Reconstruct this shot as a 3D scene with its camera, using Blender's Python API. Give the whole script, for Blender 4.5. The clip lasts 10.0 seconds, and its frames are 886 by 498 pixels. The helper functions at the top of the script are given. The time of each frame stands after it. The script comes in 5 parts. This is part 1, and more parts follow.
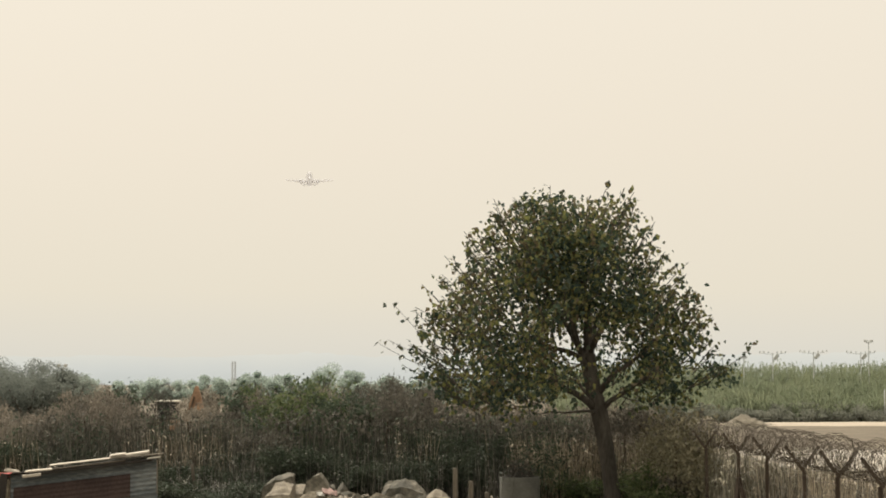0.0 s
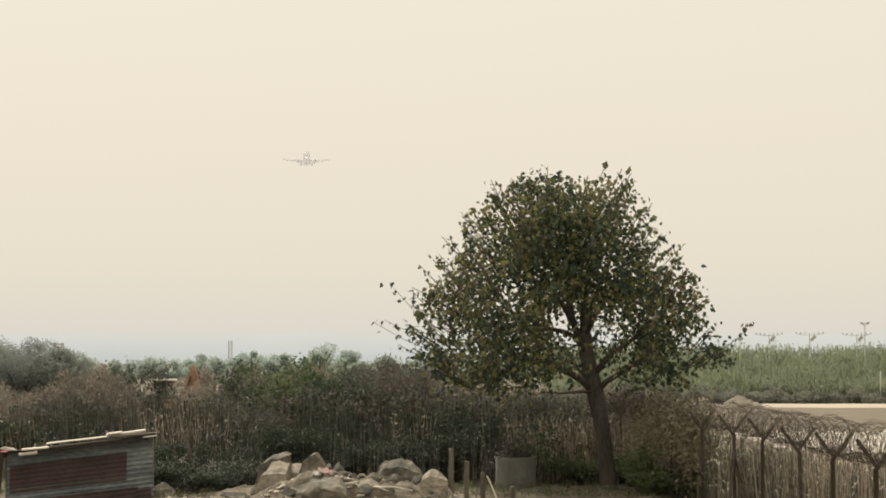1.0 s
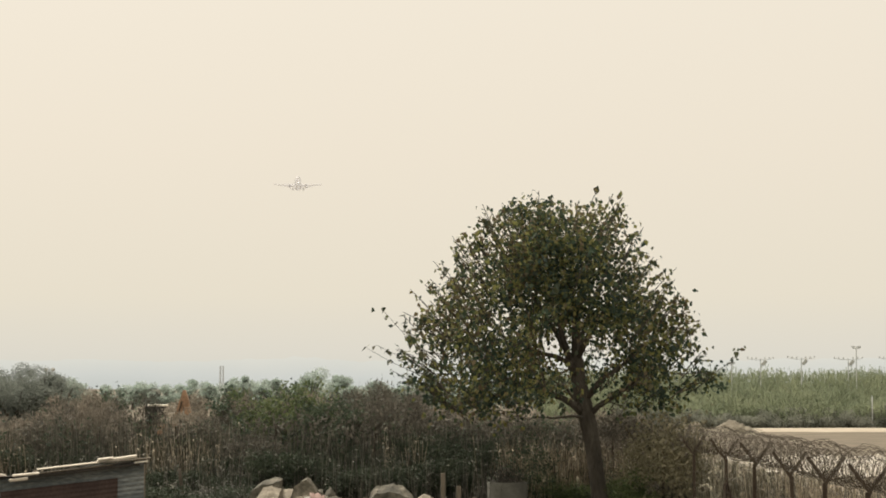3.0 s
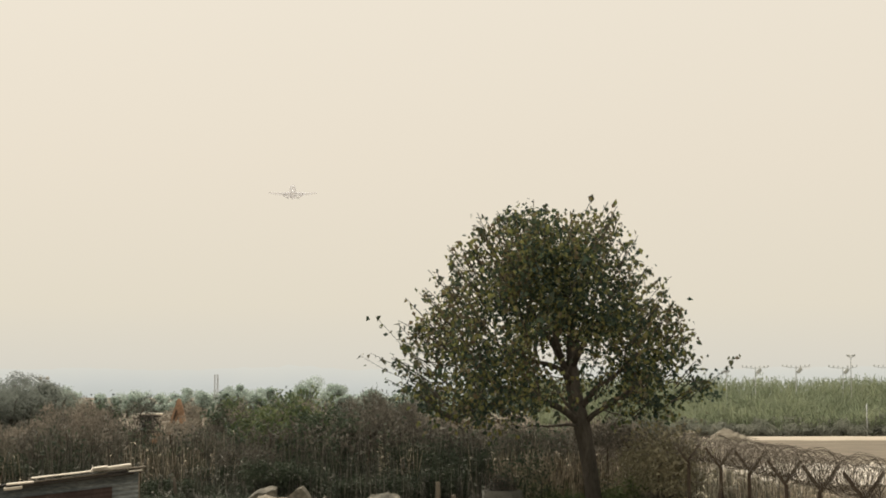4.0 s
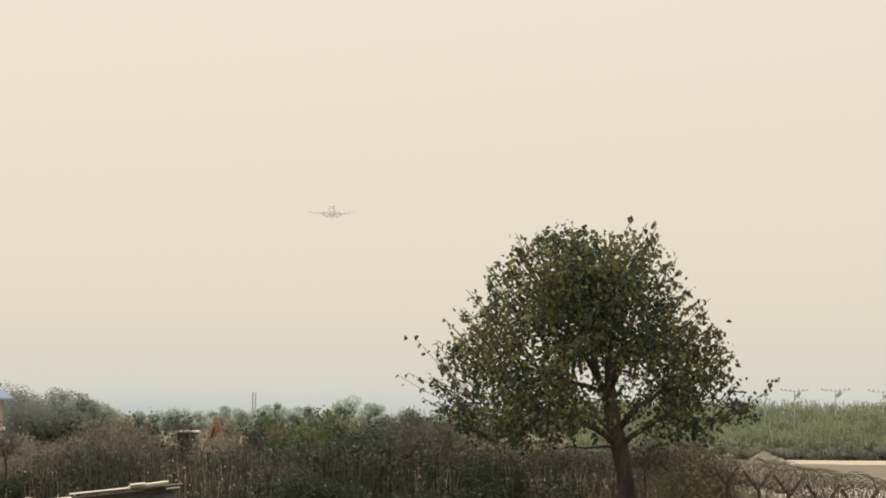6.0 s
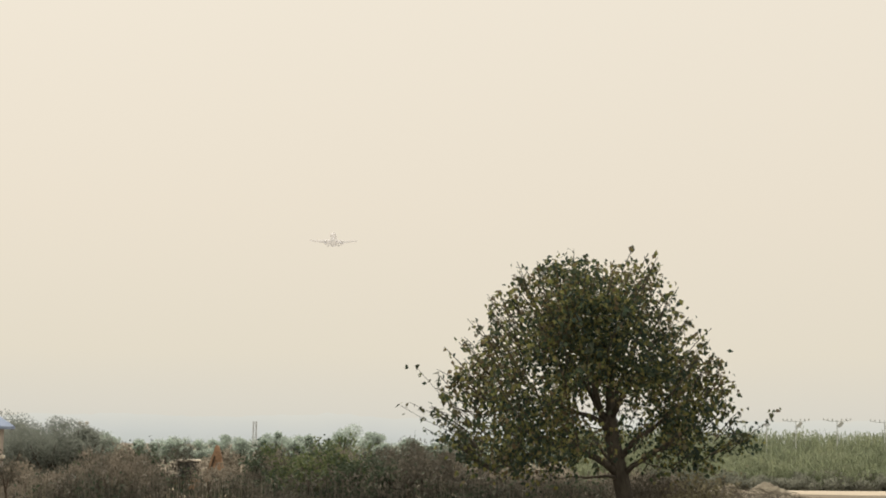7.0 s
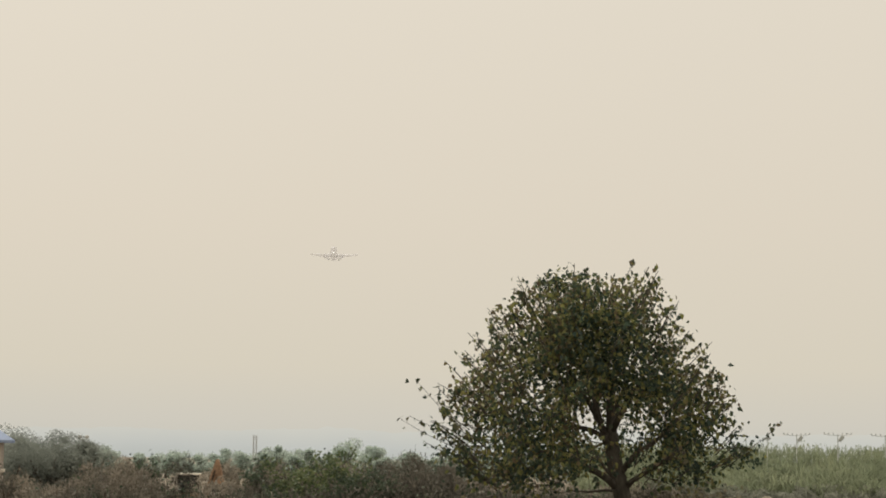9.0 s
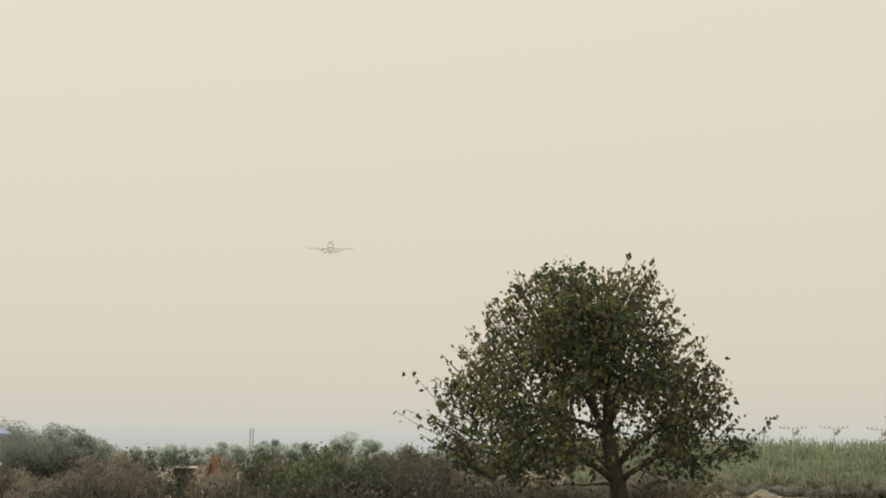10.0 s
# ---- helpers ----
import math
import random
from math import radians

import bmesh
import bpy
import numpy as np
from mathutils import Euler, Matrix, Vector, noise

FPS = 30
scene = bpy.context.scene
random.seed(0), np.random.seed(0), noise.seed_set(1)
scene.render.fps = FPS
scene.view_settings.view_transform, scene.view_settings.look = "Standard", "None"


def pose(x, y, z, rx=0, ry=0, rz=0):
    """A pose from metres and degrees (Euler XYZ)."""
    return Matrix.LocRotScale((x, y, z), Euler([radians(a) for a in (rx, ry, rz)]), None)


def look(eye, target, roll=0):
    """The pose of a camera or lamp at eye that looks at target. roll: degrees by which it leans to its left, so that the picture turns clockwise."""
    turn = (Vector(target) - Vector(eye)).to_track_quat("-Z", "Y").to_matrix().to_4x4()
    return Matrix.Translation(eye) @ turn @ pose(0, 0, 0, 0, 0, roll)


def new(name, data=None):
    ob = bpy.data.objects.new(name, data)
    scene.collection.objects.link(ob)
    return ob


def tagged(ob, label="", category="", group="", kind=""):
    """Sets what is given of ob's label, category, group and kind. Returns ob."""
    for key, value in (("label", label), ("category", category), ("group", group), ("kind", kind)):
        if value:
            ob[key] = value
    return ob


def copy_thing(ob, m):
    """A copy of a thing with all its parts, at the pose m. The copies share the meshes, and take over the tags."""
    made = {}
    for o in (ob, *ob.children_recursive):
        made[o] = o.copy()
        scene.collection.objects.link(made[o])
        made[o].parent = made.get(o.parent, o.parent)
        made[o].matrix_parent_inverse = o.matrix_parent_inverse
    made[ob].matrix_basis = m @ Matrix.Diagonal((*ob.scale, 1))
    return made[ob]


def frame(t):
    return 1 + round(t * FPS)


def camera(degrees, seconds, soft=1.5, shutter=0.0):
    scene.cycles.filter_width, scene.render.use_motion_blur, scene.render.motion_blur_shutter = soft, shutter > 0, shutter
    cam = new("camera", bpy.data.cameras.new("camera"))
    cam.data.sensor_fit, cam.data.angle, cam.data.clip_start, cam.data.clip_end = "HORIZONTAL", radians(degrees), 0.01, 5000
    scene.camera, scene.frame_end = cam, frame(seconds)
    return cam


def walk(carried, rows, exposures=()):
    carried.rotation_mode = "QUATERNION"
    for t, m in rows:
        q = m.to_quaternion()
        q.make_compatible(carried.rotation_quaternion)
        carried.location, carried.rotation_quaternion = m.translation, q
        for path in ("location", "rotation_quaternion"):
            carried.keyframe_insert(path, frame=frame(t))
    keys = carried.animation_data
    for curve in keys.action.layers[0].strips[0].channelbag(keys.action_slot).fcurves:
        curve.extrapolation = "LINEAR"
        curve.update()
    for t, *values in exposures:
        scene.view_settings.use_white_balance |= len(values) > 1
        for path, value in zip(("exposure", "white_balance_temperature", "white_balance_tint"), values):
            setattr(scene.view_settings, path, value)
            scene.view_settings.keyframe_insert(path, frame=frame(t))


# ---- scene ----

# ---- camera and its way: a hand-held camera that stays in one place and turns ----
cam = camera(28.0, 10.0, soft=1.85)
EYE = (0.0, 0.0, 3.4)
TURNS = [  # seconds, yaw, pitch, roll
    (0, 0.115, 4.260, 0.240), (0.5, 0.084, 3.875, 0.180), (1, 0.0, 3.621, 0.0), (1.5, -0.058, 3.797, -0.085), (2, -0.030, 3.792, -0.078), (2.5, 0.023, 3.997, -0.040),
    (3, -0.268, 4.418, 0.095), (3.2, -0.45, 4.557, 0.12), (4.3, -0.41, 4.693, 0.10), (4.5, -0.300, 4.693, 0.078), (5, 0.022, 4.826, -0.071), (5.5, 0.435, 4.946, -0.236), (5.7, 0.635, 5.055, -0.30),
    (6.8, 0.847, 6.17, -0.57), (7, 0.792, 6.267, -0.584), (7.5, 0.869, 6.338, -0.543), (8, 1.057, 6.441, -0.600), (8.5, 0.991, 6.621, -0.700), (9, 0.805, 6.713, -0.603), (9.5, 0.658, 6.593, -0.687), (10, 0.696, 6.501, -0.605),
]
walk(cam, [(t, pose(*EYE, 90 + p, r, y)) for t, y, p, r in TURNS],
     exposures=[(0, 0.02), (1, 0.0), (3, 0.0), (4.5, -0.09), (5.5, -0.08), (7.5, -0.05), (8.5, -0.07), (9, -0.24), (9.5, -0.23), (10, -0.20)])

# ---- light: hazy sky and a veiled sun ahead ----
SUN_EL, SUN_AZ = radians(49), radians(-34)       # azimuth clockwise from +y
world = bpy.data.worlds.new("hazy_sky")
scene.world = world
world.use_nodes = True
wt = world.node_tree
wt.nodes.clear()
w_out = wt.nodes.new("ShaderNodeOutputWorld")
w_bg = wt.nodes.new("ShaderNodeBackground")
w_sky = wt.nodes.new("ShaderNodeTexSky")
w_sky.sky_type = "NISHITA"
w_sky.sun_disc = False
w_sky.sun_elevation, w_sky.sun_rotation = SUN_EL, SUN_AZ
w_sky.dust_density, w_sky.air_density = 8.0, 1.0
w_co = wt.nodes.new("ShaderNodeTexCoord")
w_sep = wt.nodes.new("ShaderNodeSeparateXYZ")
w_ramp = wt.nodes.new("ShaderNodeValToRGB")
w_scale = wt.nodes.new("ShaderNodeVectorMath")
w_scale.operation = "SCALE"
w_scale.inputs["Scale"].default_value = 0.08
w_mix = wt.nodes.new("ShaderNodeMix")
w_mix.data_type = "RGBA"
w_mix.inputs[0].default_value = 0.93            # thick haze over the clear sky
e = w_ramp.color_ramp.elements
e[0].position, e[0].color = 0.0, (0.71, 0.70, 0.625, 1)
e[1].position, e[1].color = 1.0, (1.42, 1.30, 1.08, 1)
for pos, col in ((0.02, (0.785, 0.744, 0.645, 1)), (0.05, (0.848, 0.780, 0.642, 1)), (0.13, (0.893, 0.805, 0.664, 1)), (0.25, (0.926, 0.842, 0.702, 1)), (0.45, (1.12, 1.03, 0.86, 1))):
    k = e.new(pos)
    k.color = col
wt.links.new(w_co.outputs["Generated"], w_sep.inputs[0])
wt.links.new(w_sep.outputs["Z"], w_ramp.inputs[0])
wt.links.new(w_sky.outputs[0], w_scale.inputs[0])
wt.links.new(w_scale.outputs[0], w_mix.inputs[6])
wt.links.new(w_ramp.outputs[0], w_mix.inputs[7])
wt.links.new(w_mix.outputs[2], w_bg.inputs[0])
wt.links.new(w_bg.outputs[0], w_out.inputs[0])

sun_data = bpy.data.lights.new("sun", "SUN")
sun_data.energy, sun_data.angle, sun_data.color = 4.6, radians(3.0), (1.0, 0.92, 0.80)
sun = new("sun", sun_data)
sun_dir = Vector((math.sin(SUN_AZ) * math.cos(SUN_EL), math.cos(SUN_AZ) * math.cos(SUN_EL), math.sin(SUN_EL)))
sun.matrix_world = look(sun_dir * 200, (0, 0, 0))


# ---- materials ----
def mat(name, cols, rough=0.85, scale=3.0, fine=30.0, bump=0.3, island=0.0, objrand=0.0, metal=0.0, through_light=0.0, stretch=(1, 1, 1), clear=0.0, patch=1.0):
    """Two scales of noise between the colours; island / objrand: variation per leaf or per piece."""
    m = bpy.data.materials.new(name)
    m.use_nodes = True
    nt = m.node_tree
    bsdf = nt.nodes["Principled BSDF"]
    out = nt.nodes["Material Output"]
    tc = nt.nodes.new("ShaderNodeTexCoord")
    mp = nt.nodes.new("ShaderNodeMapping")
    mp.inputs["Scale"].default_value = stretch
    nt.links.new(tc.outputs["Object"], mp.inputs[0])
    n1 = nt.nodes.new("ShaderNodeTexNoise")
    n1.inputs["Scale"].default_value, n1.inputs["Detail"].default_value = scale, 5
    n2 = nt.nodes.new("ShaderNodeTexNoise")
    n2.inputs["Scale"].default_value, n2.inputs["Detail"].default_value = fine, 6
    nt.links.new(mp.outputs[0], n1.inputs[0])
    nt.links.new(mp.outputs[0], n2.inputs[0])
    mx = nt.nodes.new("ShaderNodeMath")
    mx.operation = "MULTIPLY_ADD"
    mx.inputs[1].default_value = 0.45
    nt.links.new(n2.outputs[0], mx.inputs[0])
    half = nt.nodes.new("ShaderNodeMath")
    half.operation = "MULTIPLY"
    half.inputs[1].default_value = 0.55
    nt.links.new(n1.outputs[0], half.inputs[0])
    nt.links.new(half.outputs[0], mx.inputs[2])
    last = mx.outputs[0]
    if patch != 1.0:                               # stronger or weaker drifts of colour
        pc = nt.nodes.new("ShaderNodeMath")
        pc.operation = "MULTIPLY_ADD"
        pc.inputs[1].default_value, pc.inputs[2].default_value = patch, 0.5 - 0.5 * patch
        nt.links.new(last, pc.inputs[0])
        last = pc.outputs[0]
    for amount, kind, sock in ((island, "ShaderNodeNewGeometry", "Random Per Island"), (objrand, "ShaderNodeObjectInfo", "Random")):
        if amount:
            g = nt.nodes.new(kind)
            a = nt.nodes.new("ShaderNodeMath")
            a.operation = "MULTIPLY_ADD"
            a.inputs[1].default_value = amount
            nt.links.new(g.outputs[sock], a.inputs[0])
            b = nt.nodes.new("ShaderNodeMath")
            b.operation = "SUBTRACT"
            b.inputs[1].default_value = amount / 2
            nt.links.new(last, b.inputs[0])
            nt.links.new(b.outputs[0], a.inputs[2])
            last = a.outputs[0]
    rp = nt.nodes.new("ShaderNodeValToRGB")
    el = rp.color_ramp.elements
    el[0].position, el[0].color = 0.28, (*cols[0], 1)
    el[1].position, el[1].color = 0.72, (*cols[-1], 1)
    for i, c in enumerate(cols[1:-1]):
        q = el.new(0.28 + 0.44 * (i + 1) / (len(cols) - 1))
        q.color = (*c, 1)
    nt.links.new(last, rp.inputs[0])
    nt.links.new(rp.outputs[0], bsdf.inputs["Base Color"])
    bsdf.inputs["Roughness"].default_value = rough
    bsdf.inputs["Metallic"].default_value = metal
    bsdf.inputs["Specular IOR Level"].default_value = 0.22      # dust dulls every surface
    if bump:
        bp = nt.nodes.new("ShaderNodeBump")
        bp.inputs["Strength"].default_value = bump
        bp.inputs["Distance"].default_value = 0.03
        nt.links.new(mx.outputs[0], bp.inputs["Height"])
        nt.links.new(bp.outputs[0], bsdf.inputs["Normal"])
    if through_light:
        tr = nt.nodes.new("ShaderNodeBsdfTranslucent")
        ms = nt.nodes.new("ShaderNodeMixShader")
        ms.inputs[0].default_value = through_light
        nt.links.new(rp.outputs[0], tr.inputs[0])
        nt.links.new(bsdf.outputs[0], ms.inputs[1])
        nt.links.new(tr.outputs[0], ms.inputs[2])
        nt.links.new(ms.outputs[0], out.inputs[0])
    if clear:
        tp = nt.nodes.new("ShaderNodeBsdfTransparent")
        mc = nt.nodes.new("ShaderNodeMixShader")
        mc.inputs[0].default_value = clear
        nt.links.new(out.inputs[0].links[0].from_socket, mc.inputs[1])
        nt.links.new(tp.outputs[0], mc.inputs[2])
        nt.links.new(mc.outputs[0], out.inputs[0])
    return m


M_GROUND = mat("dry_earth", [(0.075, 0.062, 0.046), (0.135, 0.113, 0.083), (0.195, 0.163, 0.12)], 0.95, 0.35, 9.0, 0.6)
M_ROAD = mat("dust_road", [(0.324, 0.279, 0.216), (0.405, 0.356, 0.284)], 0.95, 0.3, 6.0, 0.3)
M_MOUND = mat("dug_earth", [(0.070, 0.060, 0.044), (0.130, 0.112, 0.083), (0.215, 0.188, 0.144)], 0.95, 2.2, 14.0, 1.0, patch=1.7)
M_PALE_EARTH = mat("pale_dry_earth", [(0.185, 0.165, 0.128), (0.235, 0.210, 0.165), (0.285, 0.258, 0.205)], 0.95, 1.2, 9.0, 0.8)
# stained rock; dark and pale tones also stand in for shade and sun
M_ROCK = mat("weathered_rock", [(0.050, 0.049, 0.039), (0.104, 0.096, 0.076), (0.200, 0.182, 0.144)], 0.9, 1.7, 9.0, 1.0, objrand=0.25, patch=1.7)
M_ROCK_PALE = mat("pale_broken_rock", [(0.130, 0.116, 0.091), (0.215, 0.190, 0.149), (0.310, 0.276, 0.218)], 0.9, 1.9, 10.0, 1.0, patch=1.6)
M_STONE = mat("pale_rubble", [(0.204, 0.178, 0.145), (0.306, 0.272, 0.221), (0.442, 0.408, 0.348)], 0.9, 3.0, 20.0, 0.6, island=0.5)
M_CONC = mat("old_concrete", [(0.085, 0.086, 0.076), (0.130, 0.129, 0.113), (0.180, 0.177, 0.155)], 0.92, 2.2, 25.0, 0.5)
M_BARK = mat("grey_brown_bark", [(0.034, 0.031, 0.026), (0.068, 0.061, 0.051), (0.118, 0.107, 0.090)], 0.9, 3.0, 22.0, 0.9, stretch=(1, 1, 0.3))
M_LEAF = mat("heart_leaf", [(0.034, 0.054, 0.043), (0.046, 0.068, 0.045), (0.068, 0.092, 0.050), (0.205, 0.206, 0.068), (0.130, 0.104, 0.064)], 0.6, 0.45, 5.0, 0.0, island=0.4, through_light=0.42, patch=1.7)
M_BUSH_BROWN = mat("withered_leaf", [(0.074, 0.070, 0.059), (0.125, 0.115, 0.095), (0.185, 0.168, 0.136)], 0.8, 0.8, 30.0, 0.0, island=0.32, through_light=0.22)
M_BUSH_DARK = mat("dark_leaf", [(0.038, 0.060, 0.043), (0.066, 0.092, 0.060), (0.115, 0.136, 0.082)], 0.7, 0.8, 30.0, 0.0, island=0.32, through_light=0.22)
M_BUSH_GREEN = mat("yellow_green_leaf", [(0.055, 0.084, 0.038), (0.112, 0.144, 0.064), (0.195, 0.215, 0.100)], 0.65, 0.8, 30.0, 0.0, island=0.32, through_light=0.3)
M_TWIG = mat("dry_twig", [(0.045, 0.042, 0.036), (0.10, 0.092, 0.076)], 0.9, 3.0, 20.0, 0.0, island=0.4)
M_REED = mat("straw_reed", [(0.098, 0.096, 0.074), (0.200, 0.188, 0.142), (0.350, 0.322, 0.240)], 0.75, 1.2, 15.0, 0.0, island=0.7, through_light=0.25)
M_GRASS = mat("short_grass", [(0.045, 0.060, 0.028), (0.085, 0.100, 0.046), (0.16, 0.148, 0.080)], 0.8, 1.0, 15.0, 0.0, island=0.6, through_light=0.25)
# cane, scrub and far leaves: haze of distance is put into pale base colours
M_CANE = mat("tall_cane_leaf", [(0.165, 0.200, 0.130), (0.205, 0.235, 0.145), (0.260, 0.280, 0.170)], 0.7, 0.25, 5.0, 0.0, island=0.18, through_light=0.6)
M_SCRUB = mat("hazed_scrub_leaf", [(0.195, 0.206, 0.170), (0.232, 0.240, 0.198), (0.268, 0.272, 0.222)], 0.8, 0.4, 8.0, 0.0, island=0.12, through_light=0.6, clear=0.3)
M_FAR = mat("hazed_far_leaf", [(0.320, 0.390, 0.350), (0.370, 0.435, 0.385), (0.420, 0.475, 0.412)], 0.8, 0.3, 6.0, 0.0, island=0.15, through_light=0.6, clear=0.55)
M_POST = mat("rusted_angle_iron", [(0.035, 0.026, 0.02), (0.065, 0.05, 0.038), (0.10, 0.075, 0.055)], 0.8, 4.0, 40.0, 0.4)
M_WIRE = mat("dull_wire", [(0.06, 0.05, 0.04), (0.11, 0.095, 0.075)], 0.6, 4.0, 40.0, 0.0, metal=0.4)
M_WOOD = mat("weathered_wood", [(0.055, 0.047, 0.037), (0.11, 0.095, 0.075), (0.18, 0.155, 0.12)], 0.9, 2.0, 25.0, 0.6, objrand=0.3, stretch=(1, 1, 0.2))
M_PLANK = mat("bleached_plank", [(0.30, 0.265, 0.215), (0.48, 0.435, 0.365), (0.62, 0.575, 0.50)], 0.85, 3.0, 25.0, 0.5, objrand=0.4, stretch=(0.3, 1, 1))
M_RUST = mat("rusty_sheet", [(0.038, 0.027, 0.025), (0.052, 0.037, 0.034), (0.074, 0.053, 0.047)], 0.85, 2.5, 30.0, 0.3, patch=1.5)
M_TIN = mat("dull_zinc_sheet", [(0.055, 0.067, 0.072), (0.108, 0.124, 0.128), (0.210, 0.228, 0.228)], 0.5, 1.5, 25.0, 0.2, metal=0.25, patch=1.5, stretch=(0.4, 1, 2))
# dark boards, and the strips drawn for shadow gaps on the shed roof
M_DARK = mat("tarred_board_gap_shade", [(0.02, 0.018, 0.016), (0.045, 0.04, 0.035)], 0.9, 3.0, 25.0, 0.2)
M_RED = mat("faded_red_cloth", [(0.25, 0.05, 0.045), (0.38, 0.10, 0.09)], 0.9, 4.0, 40.0, 0.2)
M_BLUE = mat("blue_roof_sheet", [(0.15, 0.20, 0.32), (0.22, 0.28, 0.42), (0.30, 0.36, 0.50)], 0.5, 1.0, 10.0, 0.1)
M_WALL = mat("stained_plaster", [(0.30, 0.26, 0.23), (0.42, 0.37, 0.33), (0.55, 0.50, 0.46)], 0.9, 0.8, 9.0, 0.2)
M_GLASSDARK = mat("dim_window_glass", [(0.02, 0.022, 0.025), (0.04, 0.042, 0.045)], 0.1, 2.0, 10.0, 0.0)
M_ORANGE = mat("orange_machine_paint", [(0.20, 0.125, 0.08), (0.30, 0.19, 0.12), (0.40, 0.26, 0.165)], 0.65, 1.8, 9.0, 0.1, patch=1.8)
M_CREAM = mat("cream_roof_paint", [(0.66, 0.60, 0.50), (0.78, 0.73, 0.64)], 0.5, 1.5, 15.0, 0.1)
M_RUBBER = mat("black_rubber", [(0.02, 0.02, 0.02), (0.04, 0.038, 0.035)], 0.9, 4.0, 30.0, 0.2)
# aircraft paint and gear: the clear share imitates haze before them
M_PLANE = mat("white_aircraft_paint", [(0.64, 0.64, 0.68), (0.70, 0.70, 0.74)], 0.8, 0.2, 2.0, 0.0, through_light=0.25, clear=0.66)
M_GEAR = mat("grey_gear_steel", [(0.26, 0.27, 0.27), (0.36, 0.37, 0.37)], 0.6, 1.0, 10.0, 0.0, clear=0.7)
M_STEEL = mat("galvanised_steel", [(0.40, 0.41, 0.41), (0.50, 0.51, 0.51)], 0.6, 1.0, 10.0, 0.0, metal=0.3)
M_MAST = mat("weathered_mast_steel", [(0.42, 0.43, 0.41), (0.50, 0.51, 0.49)], 0.7, 1.0, 10.0, 0.0)
M_LAMP = bpy.data.materials.new("landing_light")
M_LAMP.use_nodes = True
M_LAMP.node_tree.nodes["Principled BSDF"].inputs["Emission Color"].default_value = (1, 0.97, 0.9, 1)
M_LAMP.node_tree.nodes["Principled BSDF"].inputs["Emission Strength"].default_value = 1.6
# far ridge, a plain backdrop of distance; its glow paints haze by height
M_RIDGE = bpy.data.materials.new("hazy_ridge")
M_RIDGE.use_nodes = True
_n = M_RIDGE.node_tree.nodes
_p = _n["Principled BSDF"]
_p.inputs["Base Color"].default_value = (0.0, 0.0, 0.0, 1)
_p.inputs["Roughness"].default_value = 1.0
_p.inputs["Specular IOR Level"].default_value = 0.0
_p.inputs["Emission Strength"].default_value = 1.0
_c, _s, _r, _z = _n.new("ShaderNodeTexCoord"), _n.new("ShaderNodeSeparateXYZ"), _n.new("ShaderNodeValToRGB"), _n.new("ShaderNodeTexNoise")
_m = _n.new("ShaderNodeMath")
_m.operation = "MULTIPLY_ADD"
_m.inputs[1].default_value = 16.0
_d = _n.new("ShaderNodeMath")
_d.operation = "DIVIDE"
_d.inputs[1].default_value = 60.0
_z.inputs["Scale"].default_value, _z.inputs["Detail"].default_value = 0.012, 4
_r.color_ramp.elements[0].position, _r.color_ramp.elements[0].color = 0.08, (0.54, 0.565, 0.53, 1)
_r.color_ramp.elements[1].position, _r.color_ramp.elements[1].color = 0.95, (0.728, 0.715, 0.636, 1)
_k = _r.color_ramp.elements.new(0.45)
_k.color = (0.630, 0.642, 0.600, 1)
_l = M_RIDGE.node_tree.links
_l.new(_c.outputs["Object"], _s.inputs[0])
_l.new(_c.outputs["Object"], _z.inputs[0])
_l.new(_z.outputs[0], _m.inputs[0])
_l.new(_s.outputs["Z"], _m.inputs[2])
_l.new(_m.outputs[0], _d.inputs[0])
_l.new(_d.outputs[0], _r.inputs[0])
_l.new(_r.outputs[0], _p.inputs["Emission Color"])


# ---- builders ----
def link_mesh(name, verts, faces, material, parent=None, label="", smooth=False):
    me = bpy.data.meshes.new(name)
    me.from_pydata([tuple(v) for v in verts], [], [tuple(f) for f in faces])
    if smooth:
        me.polygons.foreach_set("use_smooth", [True] * len(me.polygons))
    me.materials.append(material)
    me.update()
    ob = new(name, me)
    if parent is not None:
        ob.parent = parent
    if label:
        ob["label"] = label
    return ob


def part(name, bm, material, parent=None, label="", smooth=False):
    me = bpy.data.meshes.new(name)
    bmesh.ops.recalc_face_normals(bm, faces=bm.faces[:])
    bm.to_mesh(me)
    bm.free()
    if smooth:
        me.polygons.foreach_set("use_smooth", [True] * len(me.polygons))
    me.materials.append(material)
    ob = new(name, me)
    if parent is not None:
        ob.parent = parent
    if label:
        ob["label"] = label
    return ob


def empty(name, loc, label, category, group="", kind="", rz=0.0):
    ob = new(name)
    ob.location = loc
    ob.rotation_euler = (0, 0, radians(rz))
    ob.empty_display_size = 0.2
    return tagged(ob, label, category, group, kind)


def box(bm, centre, size, rot=None, bevel=0.0):
    m = Matrix.Translation(centre) @ (rot.to_4x4() if rot is not None else Matrix.Identity(4)) @ Matrix.Diagonal((*size, 1))
    r = bmesh.ops.create_cube(bm, size=1.0, matrix=m)
    if bevel:
        ed = list({ed for v in r["verts"] for ed in v.link_edges})
        bmesh.ops.bevel(bm, geom=ed, offset=bevel, segments=1, affect="EDGES")
    return bm


